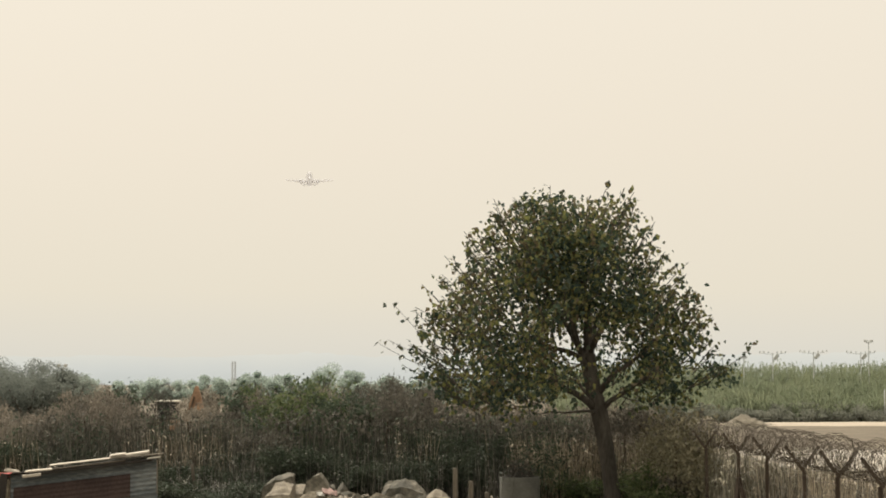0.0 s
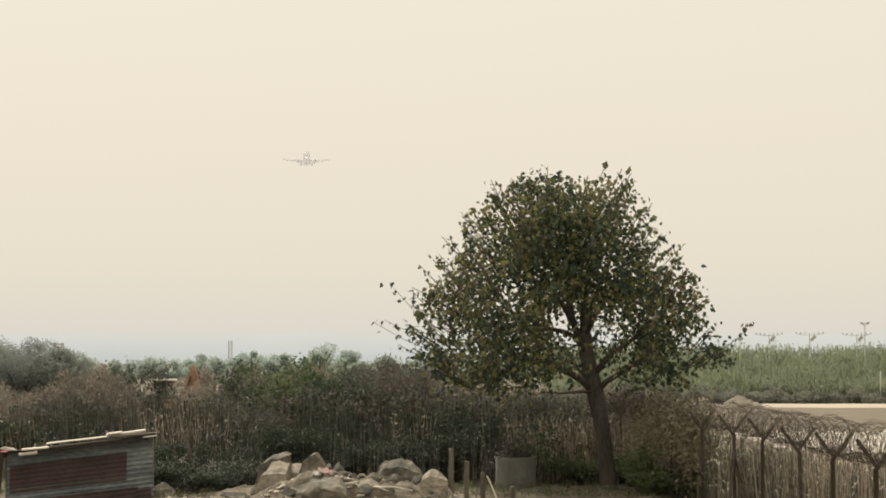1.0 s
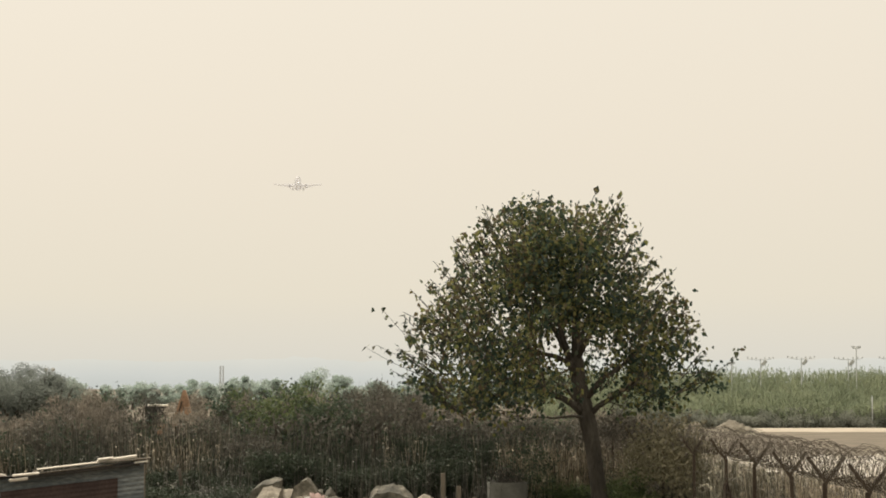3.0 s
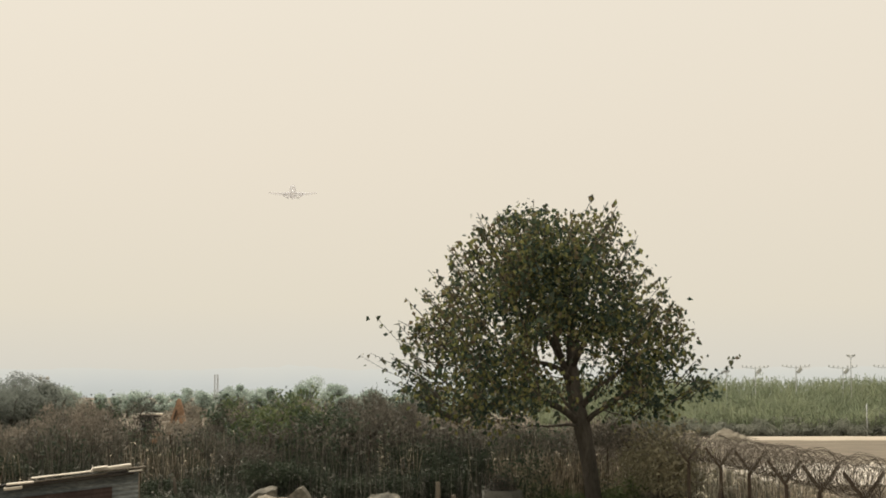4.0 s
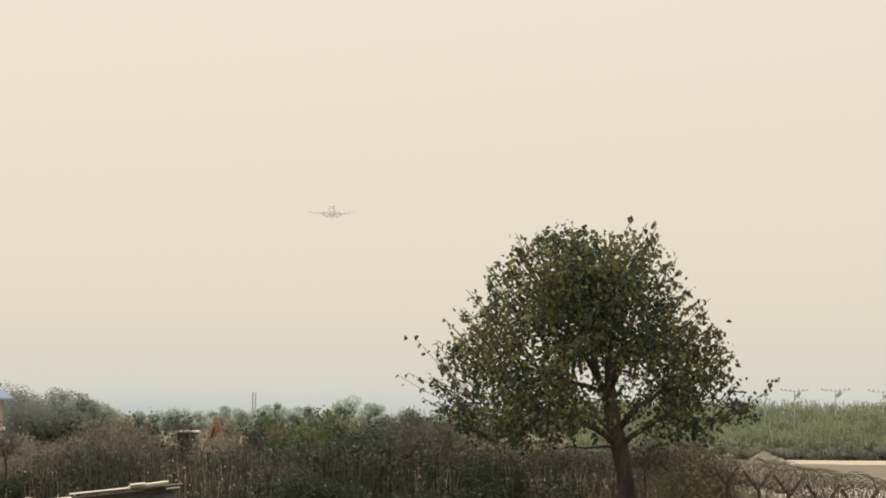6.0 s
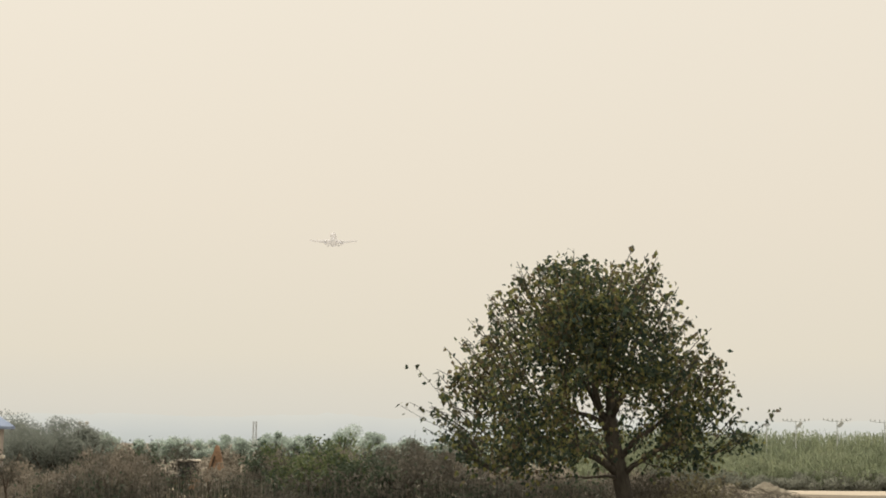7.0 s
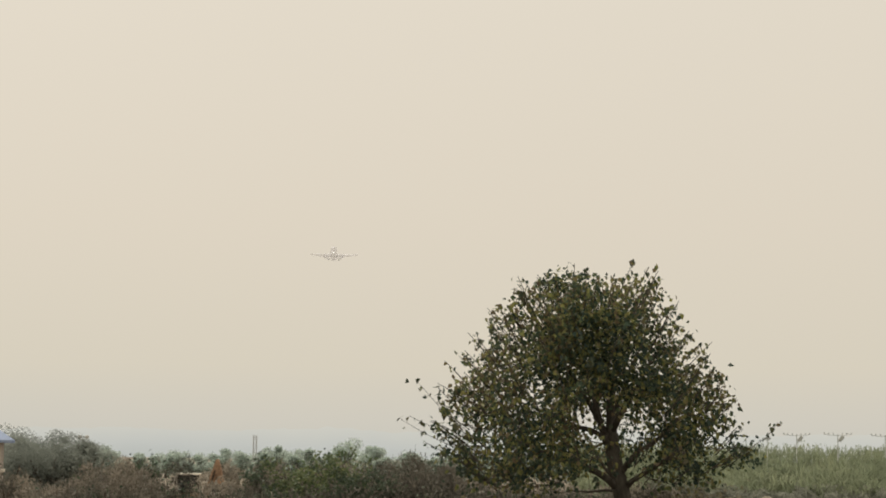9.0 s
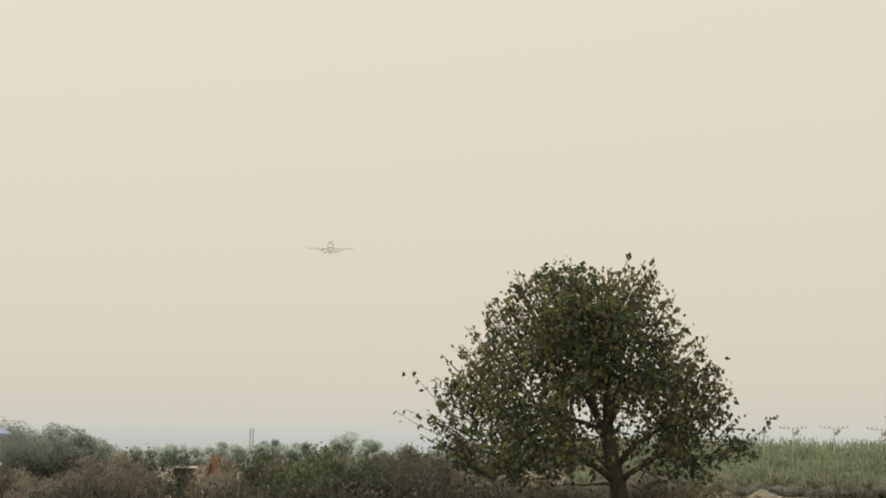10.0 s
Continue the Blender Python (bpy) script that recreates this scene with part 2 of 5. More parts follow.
def tube_data(paths, sides=5):
    """Tapered tubes along paths of (point, radius); returns verts, faces."""
    V, F = [], []
    for path in paths:
        pts = [Vector(p) for p, _ in path]
        base = len(V)
        n = len(pts)
        for i, (p, r) in enumerate(path):
            d = (pts[min(i + 1, n - 1)] - pts[max(i - 1, 0)])
            d = d.normalized() if d.length > 1e-9 else Vector((0, 0, 1))
            a = d.cross(Vector((0.31, 0.95, 0.05))).normalized()
            b = d.cross(a)
            for s in range(sides):
                t = 2 * math.pi * s / sides
                V.append(Vector(p) + (a * math.cos(t) + b * math.sin(t)) * r)
        for i in range(n - 1):
            for s in range(sides):
                q = (s + 1) % sides
                F.append((base + i * sides + s, base + i * sides + q, base + (i + 1) * sides + q, base + (i + 1) * sides + s))
        F.append(tuple(base + s for s in reversed(range(sides))))
        F.append(tuple(base + (n - 1) * sides + s for s in range(sides)))
    return V, F


def leaf_data(rng, pts, length, width, droop=0.5, out=None, jitter=0.35):
    """Folded kite-shaped leaves at pts (n x 3): base, two wide corners, tip. out: their general direction."""
    n = len(pts)
    d = rng.normal(size=(n, 3))
    if out is not None:
        d = d * 0.7 + out
    d[:, 2] -= droop * 1.6
    d /= np.linalg.norm(d, axis=1)[:, None] + 1e-9
    s = np.cross(d, rng.normal(size=(n, 3)))
    s /= np.linalg.norm(s, axis=1)[:, None] + 1e-9
    u = np.cross(d, s)
    k = (1 + jitter * rng.uniform(-1, 1, size=(n, 1)))
    L, W = length * k, width * k
    base, tip = pts, pts + d * L
    mid = pts + d * L * 0.4 - u * W * 0.18
    left, right = mid + s * W * 0.5, mid - s * W * 0.5
    V = np.stack([base, left, tip, right], 1).reshape(-1, 3)
    i = np.arange(n)[:, None] * 4
    F = np.concatenate([i + np.array([[0, 1, 2]]), i + np.array([[0, 2, 3]])], 1).reshape(-1, 3)
    return V, F


def np_mesh(name, V, F, material, parent=None, label=""):
    me = bpy.data.meshes.new(name)
    V, F = np.asarray(V, dtype=np.float32), np.asarray(F, dtype=np.int32)
    me.vertices.add(len(V))
    me.vertices.foreach_set("co", V.ravel())
    k = F.shape[1]
    me.loops.add(F.size)
    me.loops.foreach_set("vertex_index", F.ravel())
    me.polygons.add(len(F))
    me.polygons.foreach_set("loop_start", np.arange(len(F), dtype=np.int32) * k)
    me.update(calc_edges=True)
    me.materials.append(material)
    ob = new(name, me)
    if parent is not None:
        ob.parent = parent
    if label:
        ob["label"] = label
    return ob


def stalk_data(rng, base, height, lean, r0, leaves=0, leaf_len=0.5, leaf_w=0.03, rise=(0.1, 1.1)):
    """Three-sided bent stalks with narrow blade leaves, all as triangles. base n x 3, height n."""
    n = len(base)
    tilt = rng.normal(size=(n, 2)) * lean
    a = rng.uniform(0, 2 * np.pi, n)
    mid = base + np.c_[tilt * 0.35 * height[:, None], height * 0.5]
    top = base + np.c_[tilt * height[:, None], height]
    rings = []
    for p, r in ((base, r0), (mid, r0 * 0.8), (top, r0 * 0.3)):
        for s in range(3):
            t = a + 2 * np.pi * s / 3
            rings.append(p + np.c_[np.cos(t) * r, np.sin(t) * r, np.zeros(n)])
    V = np.stack(rings, 1).reshape(-1, 3)
    i = np.arange(n)[:, None] * 9
    tri = []
    for k in (0, 3):
        for s in range(3):
            q = (s + 1) % 3
            tri += [(k + s, k + q, k + 3 + q), (k + s, k + 3 + q, k + 3 + s)]
    F = np.concatenate([i + np.array([t]) for t in tri], 1).reshape(-1, 3)
    if leaves:
        h = rng.uniform(0.25, 1.0, size=(n, leaves))
        p = (base[:, None] * (1 - h[..., None]) + top[:, None] * h[..., None]).reshape(-1, 3)
        m = len(p)
        t = rng.uniform(0, 2 * np.pi, m)
        up = rng.uniform(*rise, m)
        d = np.c_[np.cos(t), np.sin(t), up]
        d /= np.linalg.norm(d, axis=1)[:, None]
        L = leaf_len * rng.uniform(0.5, 1.2, (m, 1))
        s = np.c_[-np.sin(t), np.cos(t), np.zeros(m)] * leaf_w
        knee = p + d * L * 0.55
        tip = knee + (d * np.array([1, 1, -0.5])) * L * 0.45
        LV = np.stack([p, knee - s, knee + s, tip], 1).reshape(-1, 3)
        j = np.arange(m)[:, None] * 4 + len(V)
        F = np.concatenate([F, np.concatenate([j + np.array([[0, 1, 2]]), j + np.array([[1, 3, 2]])], 1).reshape(-1, 3)])
        V = np.concatenate([V, LV])
    return V, F


def rock_bm(seed, size, flat=0.25):
    """An angular boulder: hull of random points, edges worn, faces uneven, base cut flat."""
    rng = np.random.default_rng(seed)
    bm = bmesh.new()
    for p in rng.normal(size=(13, 3)):
        p *= rng.uniform(0.84, 1.0) / np.linalg.norm(p)
        bm.verts.new((p[0] * size[0], p[1] * size[1], max(p[2], -flat) * size[2]))
    r = bmesh.ops.convex_hull(bm, input=bm.verts[:])
    bmesh.ops.delete(bm, geom=[g for g in r["geom_interior"] if isinstance(g, bmesh.types.BMVert)], context="VERTS")
    bmesh.ops.bevel(bm, geom=bm.edges[:], offset=min(size) * 0.04, segments=1, affect="EDGES")
    bmesh.ops.triangulate(bm, faces=bm.faces[:])
    bmesh.ops.subdivide_edges(bm, edges=bm.edges[:], cuts=2)
    for v in bm.verts:
        v.co += Vector((noise.noise(v.co * 3.1 + Vector((seed, 0, 0))), noise.noise(v.co * 3.1 + Vector((0, seed, 7))), noise.noise(v.co * 3.1 + Vector((5, 0, seed))))) * min(size) * 0.08
        v.co += v.co.normalized() * noise.noise(v.co * 9.0 + Vector((seed, seed, 0))) * min(size) * 0.04
    low = min(v.co.z for v in bm.verts)
    for v in bm.verts:
        v.co.z -= low
    return bm


# ---- the large structure: ground, road, ridge ----
def ground_sheet():
    def axis(near, far, step):
        a = list(np.arange(-near, near + 0.01, step))
        g, s = near, step
        while g < far:
            s *= 1.35
            g += s
            a = [-g] + a + [g]
        return a
    xs, ys = axis(40, 4200, 1.0), [v + 40 for v in axis(45, 4200, 1.0)]
    V = []
    for y in ys:
        for x in xs:
            near = max(0.0, 1 - math.hypot(x, y - 40) / 220)
            V.append((x, y, (noise.noise(Vector((x * 0.35, y * 0.35, 0))) * 0.05 + noise.noise(Vector((x * 0.08, y * 0.08, 4))) * 0.10) * near))
    n = len(xs)
    F = [(j * n + i, j * n + i + 1, (j + 1) * n + i + 1, (j + 1) * n + i) for j in range(len(ys) - 1) for i in range(n - 1)]
    return tagged(link_mesh("ground", V, F, M_GROUND, smooth=True), "dry brown dusty earth with sparse grass", "ground", kind="structure")


ground_sheet()


def dust_road():
    V, F = [], []
    xs = np.arange(8, 120, 2.0)
    for i, x in enumerate(xs):
        wob = noise.noise(Vector((x * 0.11, 2, 0)))
        for y, z in ((131.3 + wob, -0.1), (132.5 + wob, 0.08), (138 + wob, 0.14), (140 + wob, -0.15)):
            V.append((x, y, z + 0.03 * noise.noise(Vector((x * 0.7, y, 0)))))
    for i in range(len(xs) - 1):
        for k in range(3):
            a = i * 4 + k
            F.append((a, a + 4, a + 5, a + 1))
    return tagged(link_mesh("road", V, F, M_ROAD, smooth=True), "pale dusty dirt road on a low bank", "road", kind="structure")


dust_road()


def ridge():
    V, F = [], []
    xs = np.arange(-2600, 2601, 8.0)
    for x in xs:
        h = 44 + 16 * noise.noise(Vector((x * 0.0035, 0, 3))) + 8.0 * noise.noise(Vector((x * 0.013, 1, 0))) + 3.0 * noise.noise(Vector((x * 0.06, 1, 5)))
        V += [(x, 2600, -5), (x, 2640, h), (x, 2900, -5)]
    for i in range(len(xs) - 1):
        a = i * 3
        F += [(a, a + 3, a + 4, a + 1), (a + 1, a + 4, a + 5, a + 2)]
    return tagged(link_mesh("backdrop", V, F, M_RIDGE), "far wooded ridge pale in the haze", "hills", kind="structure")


ridge()


# ---- the tree ----
CROWN_Z = [2.4, 2.8, 3.4, 4.0, 4.74, 5.49, 6.23, 6.98, 7.57, 8.0, 8.2]
CROWN_R = [1.8, 3.0, 3.85, 3.95, 3.55, 3.05, 2.6, 2.15, 1.72, 1.25, 0.7]
TREE_AT = Vector((4.34, 46.9, 0))


def crown_r(z):
    return float(np.interp(z, CROWN_Z, CROWN_R))


def main_tree():
    rng = np.random.default_rng(11)
    tree = empty("tree", TREE_AT, "broad green tree with heart-shaped leaves and a leaning trunk", "tree")
    cx = -1.06                                     # the crown's axis from the trunk's foot
    limbs = []                                     # each a path of (x, y, z, radius) from the foot
    limbs.append([(0.02, 0, -0.15, 0.30), (0.0, 0, 0.12, 0.245), (-0.03, 0, 0.6, 0.215), (-0.12, 0, 1.3, 0.205), (-0.22, 0.02, 2.0, 0.205), (-0.34, 0.03, 2.6, 0.232), (-0.46, 0.04, 3.1, 0.215), (-0.57, 0.05, 3.75, 0.195), (-0.60, 0.06, 4.25, 0.145), (-0.60, 0.1, 4.9, 0.11), (-0.66, 0.05, 5.6, 0.085), (-0.85, 0.1, 6.4, 0.055), (-1.0, 0.0, 7.2, 0.03)])
    limbs.append([(-0.40, 0.03, 2.65, 0.12), (-0.72, -0.25, 2.92, 0.098), (-1.02, -0.45, 3.09, 0.082), (-1.4, -0.6, 3.24, 0.066), (-2.1, -0.8, 3.45, 0.05), (-3.2, -1.0, 3.9, 0.03)])
    limbs.append([(-0.30, 0.0, 2.6, 0.09), (-0.05, -0.15, 2.88, 0.068), (0.38, -0.3, 3.14, 0.055), (0.9, -0.3, 3.5, 0.04), (1.6, -0.3, 4.0, 0.03)])
    limbs.append([(-0.58, 0.05, 3.75, 0.11), (-0.84, -0.1, 4.2, 0.092), (-1.0, -0.2, 4.75, 0.08), (-1.12, -0.3, 5.3, 0.06), (-1.45, -0.4, 6.2, 0.035)])
    limbs.append([(-0.60, 0.05, 3.9, 0.09), (-0.92, 0.3, 4.45, 0.075), (-1.2, 0.6, 5.0, 0.06), (-1.7, 0.9, 5.8, 0.035)])
    limbs.append([(-0.54, 0.0, 3.55, 0.095), (-0.82, -0.2, 4.02, 0.075), (-1.15, -0.35, 4.16, 0.062), (-1.7, -0.5, 4.28, 0.05), (-2.4, -0.6, 4.7, 0.03)])
    limbs.append([(-0.40, 0.02, 3.0, 0.095), (-0.07, -0.2, 3.45, 0.08), (0.10, -0.3, 3.66, 0.07), (0.44, -0.4, 3.84, 0.058), (1.1, -0.5, 4.5, 0.03)])
    limbs.append([(-0.58, 0.05, 4.1, 0.095), (-0.30, -0.4, 4.75, 0.07), (0.05, -0.8, 5.35, 0.055), (0.4, -1.2, 6.1, 0.035)])
    limbs.append([(-0.60, 0.1, 4.2, 0.085), (-0.35, 0.8, 4.9, 0.065), (0.0, 1.4, 5.7, 0.05), (0.3, 1.8, 6.3, 0.035)])
    limbs.append([(-0.42, 0.05, 2.8, 0.07), (-0.7, 0.9, 3.2, 0.045), (-0.9, 1.8, 3.6, 0.045), (-1.0, 2.6, 4.0, 0.02)])
    limbs.append([(-0.36, 0.0, 2.58, 0.05), (-0.75, -0.5, 2.62, 0.036), (-1.3, -0.9, 2.58, 0.026), (-1.8, -1.2, 2.62, 0.014)])
    nodes, radii = [], []
    for li, limb in enumerate(limbs):
        for a, b in zip(limb, limb[1:]):
            for t in (0, 0.25, 0.5, 0.75):
                p = [a[i] + (b[i] - a[i]) * t for i in range(4)]
                if p[2] > 2.5 and (li or p[2] > 3.0):
                    nodes.append(p[:3])
                    radii.append(p[3])
    part_v, part_f = tube_data([[((x, y, z), r) for x, y, z, r in limb] for limb in limbs[:1]], 12)
    for i, v in enumerate(part_v):
        v += Vector((noise.noise(v * 2.2), noise.noise(v * 2.2 + Vector((9, 0, 0))), 0)) * 0.035
    link_mesh("trunk", part_v, part_f, M_BARK, tree, "grey-brown furrowed trunk", smooth=True)
    for limb in limbs[1:]:
        v, f = tube_data([[((x, y, z), r) for x, y, z, r in limb]], 8)
        for q in v:
            q += Vector((noise.noise(q * 3), noise.noise(q * 3 + Vector((9, 0, 0))), noise.noise(q * 3 + Vector((0, 9, 0))))) * 0.02
        link_mesh("limb", v, f, M_BARK, tree, smooth=True)
    # leaf clusters fill the dome, thin low down round the trunk
    clusters = []
    while len(clusters) < 630:
        z = rng.uniform(2.35, 8.15)
        R = crown_r(z) * (1 + 0.10 * noise.noise(Vector((z * 0.9, len(clusters) * 0.05, 0))))
        if rng.uniform() > (R / 3.9) ** 1.1 + 0.12:
            continue
        r = R * rng.uniform() ** 0.42
        a = rng.uniform(0, 2 * math.pi)
        x, y = r * math.cos(a), r * math.sin(a)
        low = max(0.0, (5.2 - z) / 2.6)
        if r < 2.3 * min(1, low) and rng.uniform() < (0.88 if -0.5 < x < 1.6 else 0.4):
            continue
        if 2.7 < z < 5.05 and -0.5 < x < 1.7 and rng.uniform() < (0.88 if y < 0.3 else 0.6):      # the open heart, where limbs show
            continue
        if z < 2.95 and x < -1.0 and rng.uniform() < 0.7:
            continue
        if z < 3.2 and (abs(x - 0.7) < 1.4 or rng.uniform() < 0.4):
            continue
        if x < -0.9 and 4.7 < z < 6.2 and rng.uniform() < 0.22:       # the airier flank
            continue
        if noise.noise(Vector((x * 0.9, y * 0.9, z * 0.9))) < -0.10:
            continue
        if x > 1.5 and z < 4.0 and rng.uniform() < 0.4:
            continue
        if x > 2.5 and z < 2.75 + (x - 2.5) * 0.5:                    # the crown's low edge climbs on this side
            continue
        clusters.append((x + cx - 0.22 * min(1.0, max(0.0, z - 4.3)), y, z))
    core = []
    while len(core) < 160:
        z = rng.uniform(4.7, 7.0)
        r, t = crown_r(z) * 0.74 * rng.uniform() ** 0.5, rng.uniform(0, 2 * math.pi)
        if z < 5.1 and r < 1.3:
            continue
        core.append((cx + 0.3 + r * math.cos(t), r * math.sin(t), z))
    skirt = [(rng.uniform(-4.6, -2.2), rng.normal() * 1.3, rng.uniform(2.6, 3.3)) for _ in range(9)]
    skirt += [(rng.uniform(0.6, 1.7), rng.normal() * 1.2, rng.uniform(2.7, 3.3)) for _ in range(8)]
    skirt += [(rng.uniform(0.5, 2.1), rng.normal() * 1.0, rng.uniform(4.4, 5.6)) for _ in range(16)]
    skirt += [(rng.uniform(2.4, 3.2), rng.normal() * 0.5, rng.uniform(3.5, 4.1)) for _ in range(9)]
    skirt += [(rng.uniform(-3.3, -1.4), rng.normal() * 1.2, rng.uniform(3.3, 4.8)) for _ in range(42)]
    skirt += [(rng.uniform(0.75, 1.75), rng.normal() * 0.9, rng.uniform(3.3, 4.5)) for _ in range(20)]
    skirt += [(cx + rng.normal() * 0.55, rng.normal() * 0.7, rng.uniform(7.55, 7.95)) for _ in range(16)]
    C = np.array(clusters + core + skirt)
    C = C[np.argsort(np.linalg.norm(C - np.array([-0.6, 0, 3.3]), axis=1))]
    N = np.array(nodes)
    reach = np.linalg.norm(N - np.array([-0.4, 0, 2.7]), axis=1)
    twigs = []
    for p in C:
        d = np.linalg.norm(N - p, axis=1) + 0.12 * reach + np.where(N[:, 2] > p[2] + 0.25, 0.6, 0.0)
        j = int(np.argmin(d))
        q = N[j]
        L = np.linalg.norm(p - q)
        bend = np.array([0, 0, 0.10 * L]) + rng.normal(size=3) * 0.05 * L
        r0 = min(0.022, 0.006 + 0.012 * L)
        pts = [q, q + (p - q) * 0.35 - bend * 0.4, q + (p - q) * 0.7 + bend * 0.2, p]
        twigs.append([(tuple(a), r) for a, r in zip(pts, (r0, r0 * 0.8, r0 * 0.6, 0.005))])
        N = np.vstack([N, pts[2], p])
        reach = np.append(reach, [reach[j] + L * 0.7, reach[j] + L])
    v, f = tube_data(twigs, 4)
    tagged(link_mesh("branchwork", v, f, M_BARK, tree), kind="stuff")
    P, O = [], []
    for p in C:
        o = p - np.array([cx, 0, 4.0])
        o = o / (np.linalg.norm(o) + 1e-6)
        n = int(rng.integers(18, 33))
        if math.hypot(p[0] - cx, p[1]) > 0.82 * crown_r(p[2]):      # airy rim
            n = int(n * 0.62)
        P.append(p + np.clip(rng.normal(size=(n, 3)), -1.8, 1.8) * np.array([0.23, 0.23, 0.21]) + o * 0.05)
        O.append(np.repeat(o[None] * 0.5, n, 0))
    V, F = leaf_data(rng, np.concatenate(P), 0.136, 0.102, 0.6, np.concatenate(O))
    crown = np_mesh("crown", V, F, M_LEAF, tree)
    crown["kind"] = "stuff"
    # long shoots that stand out of the dome, leaves at their ends
    shoots, tips = [], []
    for i in range(330):
        z = rng.uniform(2.7, 7.9)
        a = [rng.normal(math.pi, 0.6), rng.normal(math.pi, 0.8), rng.normal(0, 0.6), rng.uniform(0, 6.28)][int(rng.integers(0, 4))]
        R = crown_r(z) * 0.95
        q = np.array([cx + R * math.cos(a), R * math.sin(a), z])
        up = 0.45 + 0.5 * (z - 3) / 5
        o = np.array([math.cos(a) * (1 - up * 0.5), math.sin(a) * (1 - up * 0.5), up]) + rng.normal(size=3) * 0.12
        L = rng.uniform(0.3, 0.85) if rng.uniform() < 0.75 else rng.uniform(0.8, 1.3)
        if z > 6.9 or math.cos(a) > 0.3:
            L *= 0.62
        p = q + o * L
        pts = [q - o * 0.5, q, q + o * L * 0.5 + np.array([0, 0, 0.03]), p]
        shoots.append([(tuple(b), r) for b, r in zip(pts, (0.014, 0.012, 0.010, 0.008))])
        tips.append((p, o * L))
    for q, e2 in (((-4.75, -0.3, 4.35), (-5.75, -0.35, 5.45)), ((-4.85, -0.2, 3.75), (-6.15, -0.25, 4.42)), ((3.0, -0.2, 3.75), (3.72, -0.25, 4.40)), ((-4.7, 0.1, 4.0), (-5.9, 0.1, 4.5))):   # far-reaching shoots
        q, e2 = np.array(q), np.array(e2)
        shoots.append([(tuple(q + (np.array([cx, 0, 3.6]) - q) * 0.25), 0.012), (tuple(q), 0.009), (tuple((q + e2) / 2 + np.array([0.06, 0, -0.07])), 0.007), (tuple(e2), 0.005)])
        tips.insert(0, (e2, (e2 - q) * 0.6))
    shoots.append([((-1.55, 0.2, 8.0), 0.012), ((-1.56, 0.2, 8.3), 0.010), ((-1.555, 0.2, 8.6), 0.006)])
    v, f = tube_data(shoots, 4)
    tagged(link_mesh("shoot_wood", v, f, M_BARK, tree), kind="stuff")
    kinds = []
    for s in range(5):
        bm = bmesh.new()
        k = 0.85 + 0.08 * s
        outline = [(0, 0), (0.30, 0.03), (0.46, 0.22), (0.36, 0.50), (0.14, 0.74), (0.0, 1.12)]
        mid = [bm.verts.new((0, 0.17 * k * y, -0.012 * math.sin(y * 3))) for y in (0.0, 0.22, 0.5, 0.74, 1.12)]
        for sx in (-1, 1):
            side = [bm.verts.new((sx * x * 0.135 * k, y * 0.17 * k, 0.016 * x * 2)) for x, y in outline[1:5]]
            bm.faces.new((mid[0], side[0], side[1], mid[1]))
            bm.faces.new((mid[1], side[1], side[2], mid[2]))
            bm.faces.new((mid[2], side[2], side[3], mid[3]))
            bm.faces.new((mid[3], side[3], mid[4]))
        me = bpy.data.meshes.new("leaf")
        bm.to_mesh(me)
        bm.free()
        me.materials.append(M_LEAF_ONE)
        kinds.append(me)
    count = 0
    extra = []
    for ti, (p, o) in enumerate(tips):
        spread = 0.9 if ti < 4 else 0.3
        for i in range(int(rng.integers(4, 8))):
            if count >= 300 or i > 2:
                extra.append(p - o * rng.uniform(0, 0.6) + rng.normal(size=3) * 0.06)
                continue
            ob = new("leaf", kinds[int(rng.integers(0, 5))])
            ob.parent = tree
            at = p - o * rng.uniform(0, spread) + rng.normal(size=3) * 0.05
            d = Vector((o[0] * 0.5 + rng.normal() * 0.5, o[1] * 0.5 + rng.normal() * 0.5, -0.75 + rng.normal() * 0.3)).normalized()
            ob.matrix_local = Matrix.Translation(at) @ (d.to_track_quat("Y", "Z").to_matrix().to_4x4() @ Matrix.Rotation(rng.uniform(-1.2, 1.2), 4, "Y"))
            count += 1
    V, F = leaf_data(rng, np.array(extra), 0.15, 0.105, 0.7)
    tagged(np_mesh("shoot_foliage", V, F, M_LEAF, tree), kind="stuff")
    return tree


M_LEAF_ONE = mat("shoot_leaf", [(0.042, 0.056, 0.036), (0.065, 0.078, 0.042), (0.095, 0.09, 0.05)], 0.45, 2.0, 40.0, 0.0, objrand=0.6, through_light=0.28)
main_tree()


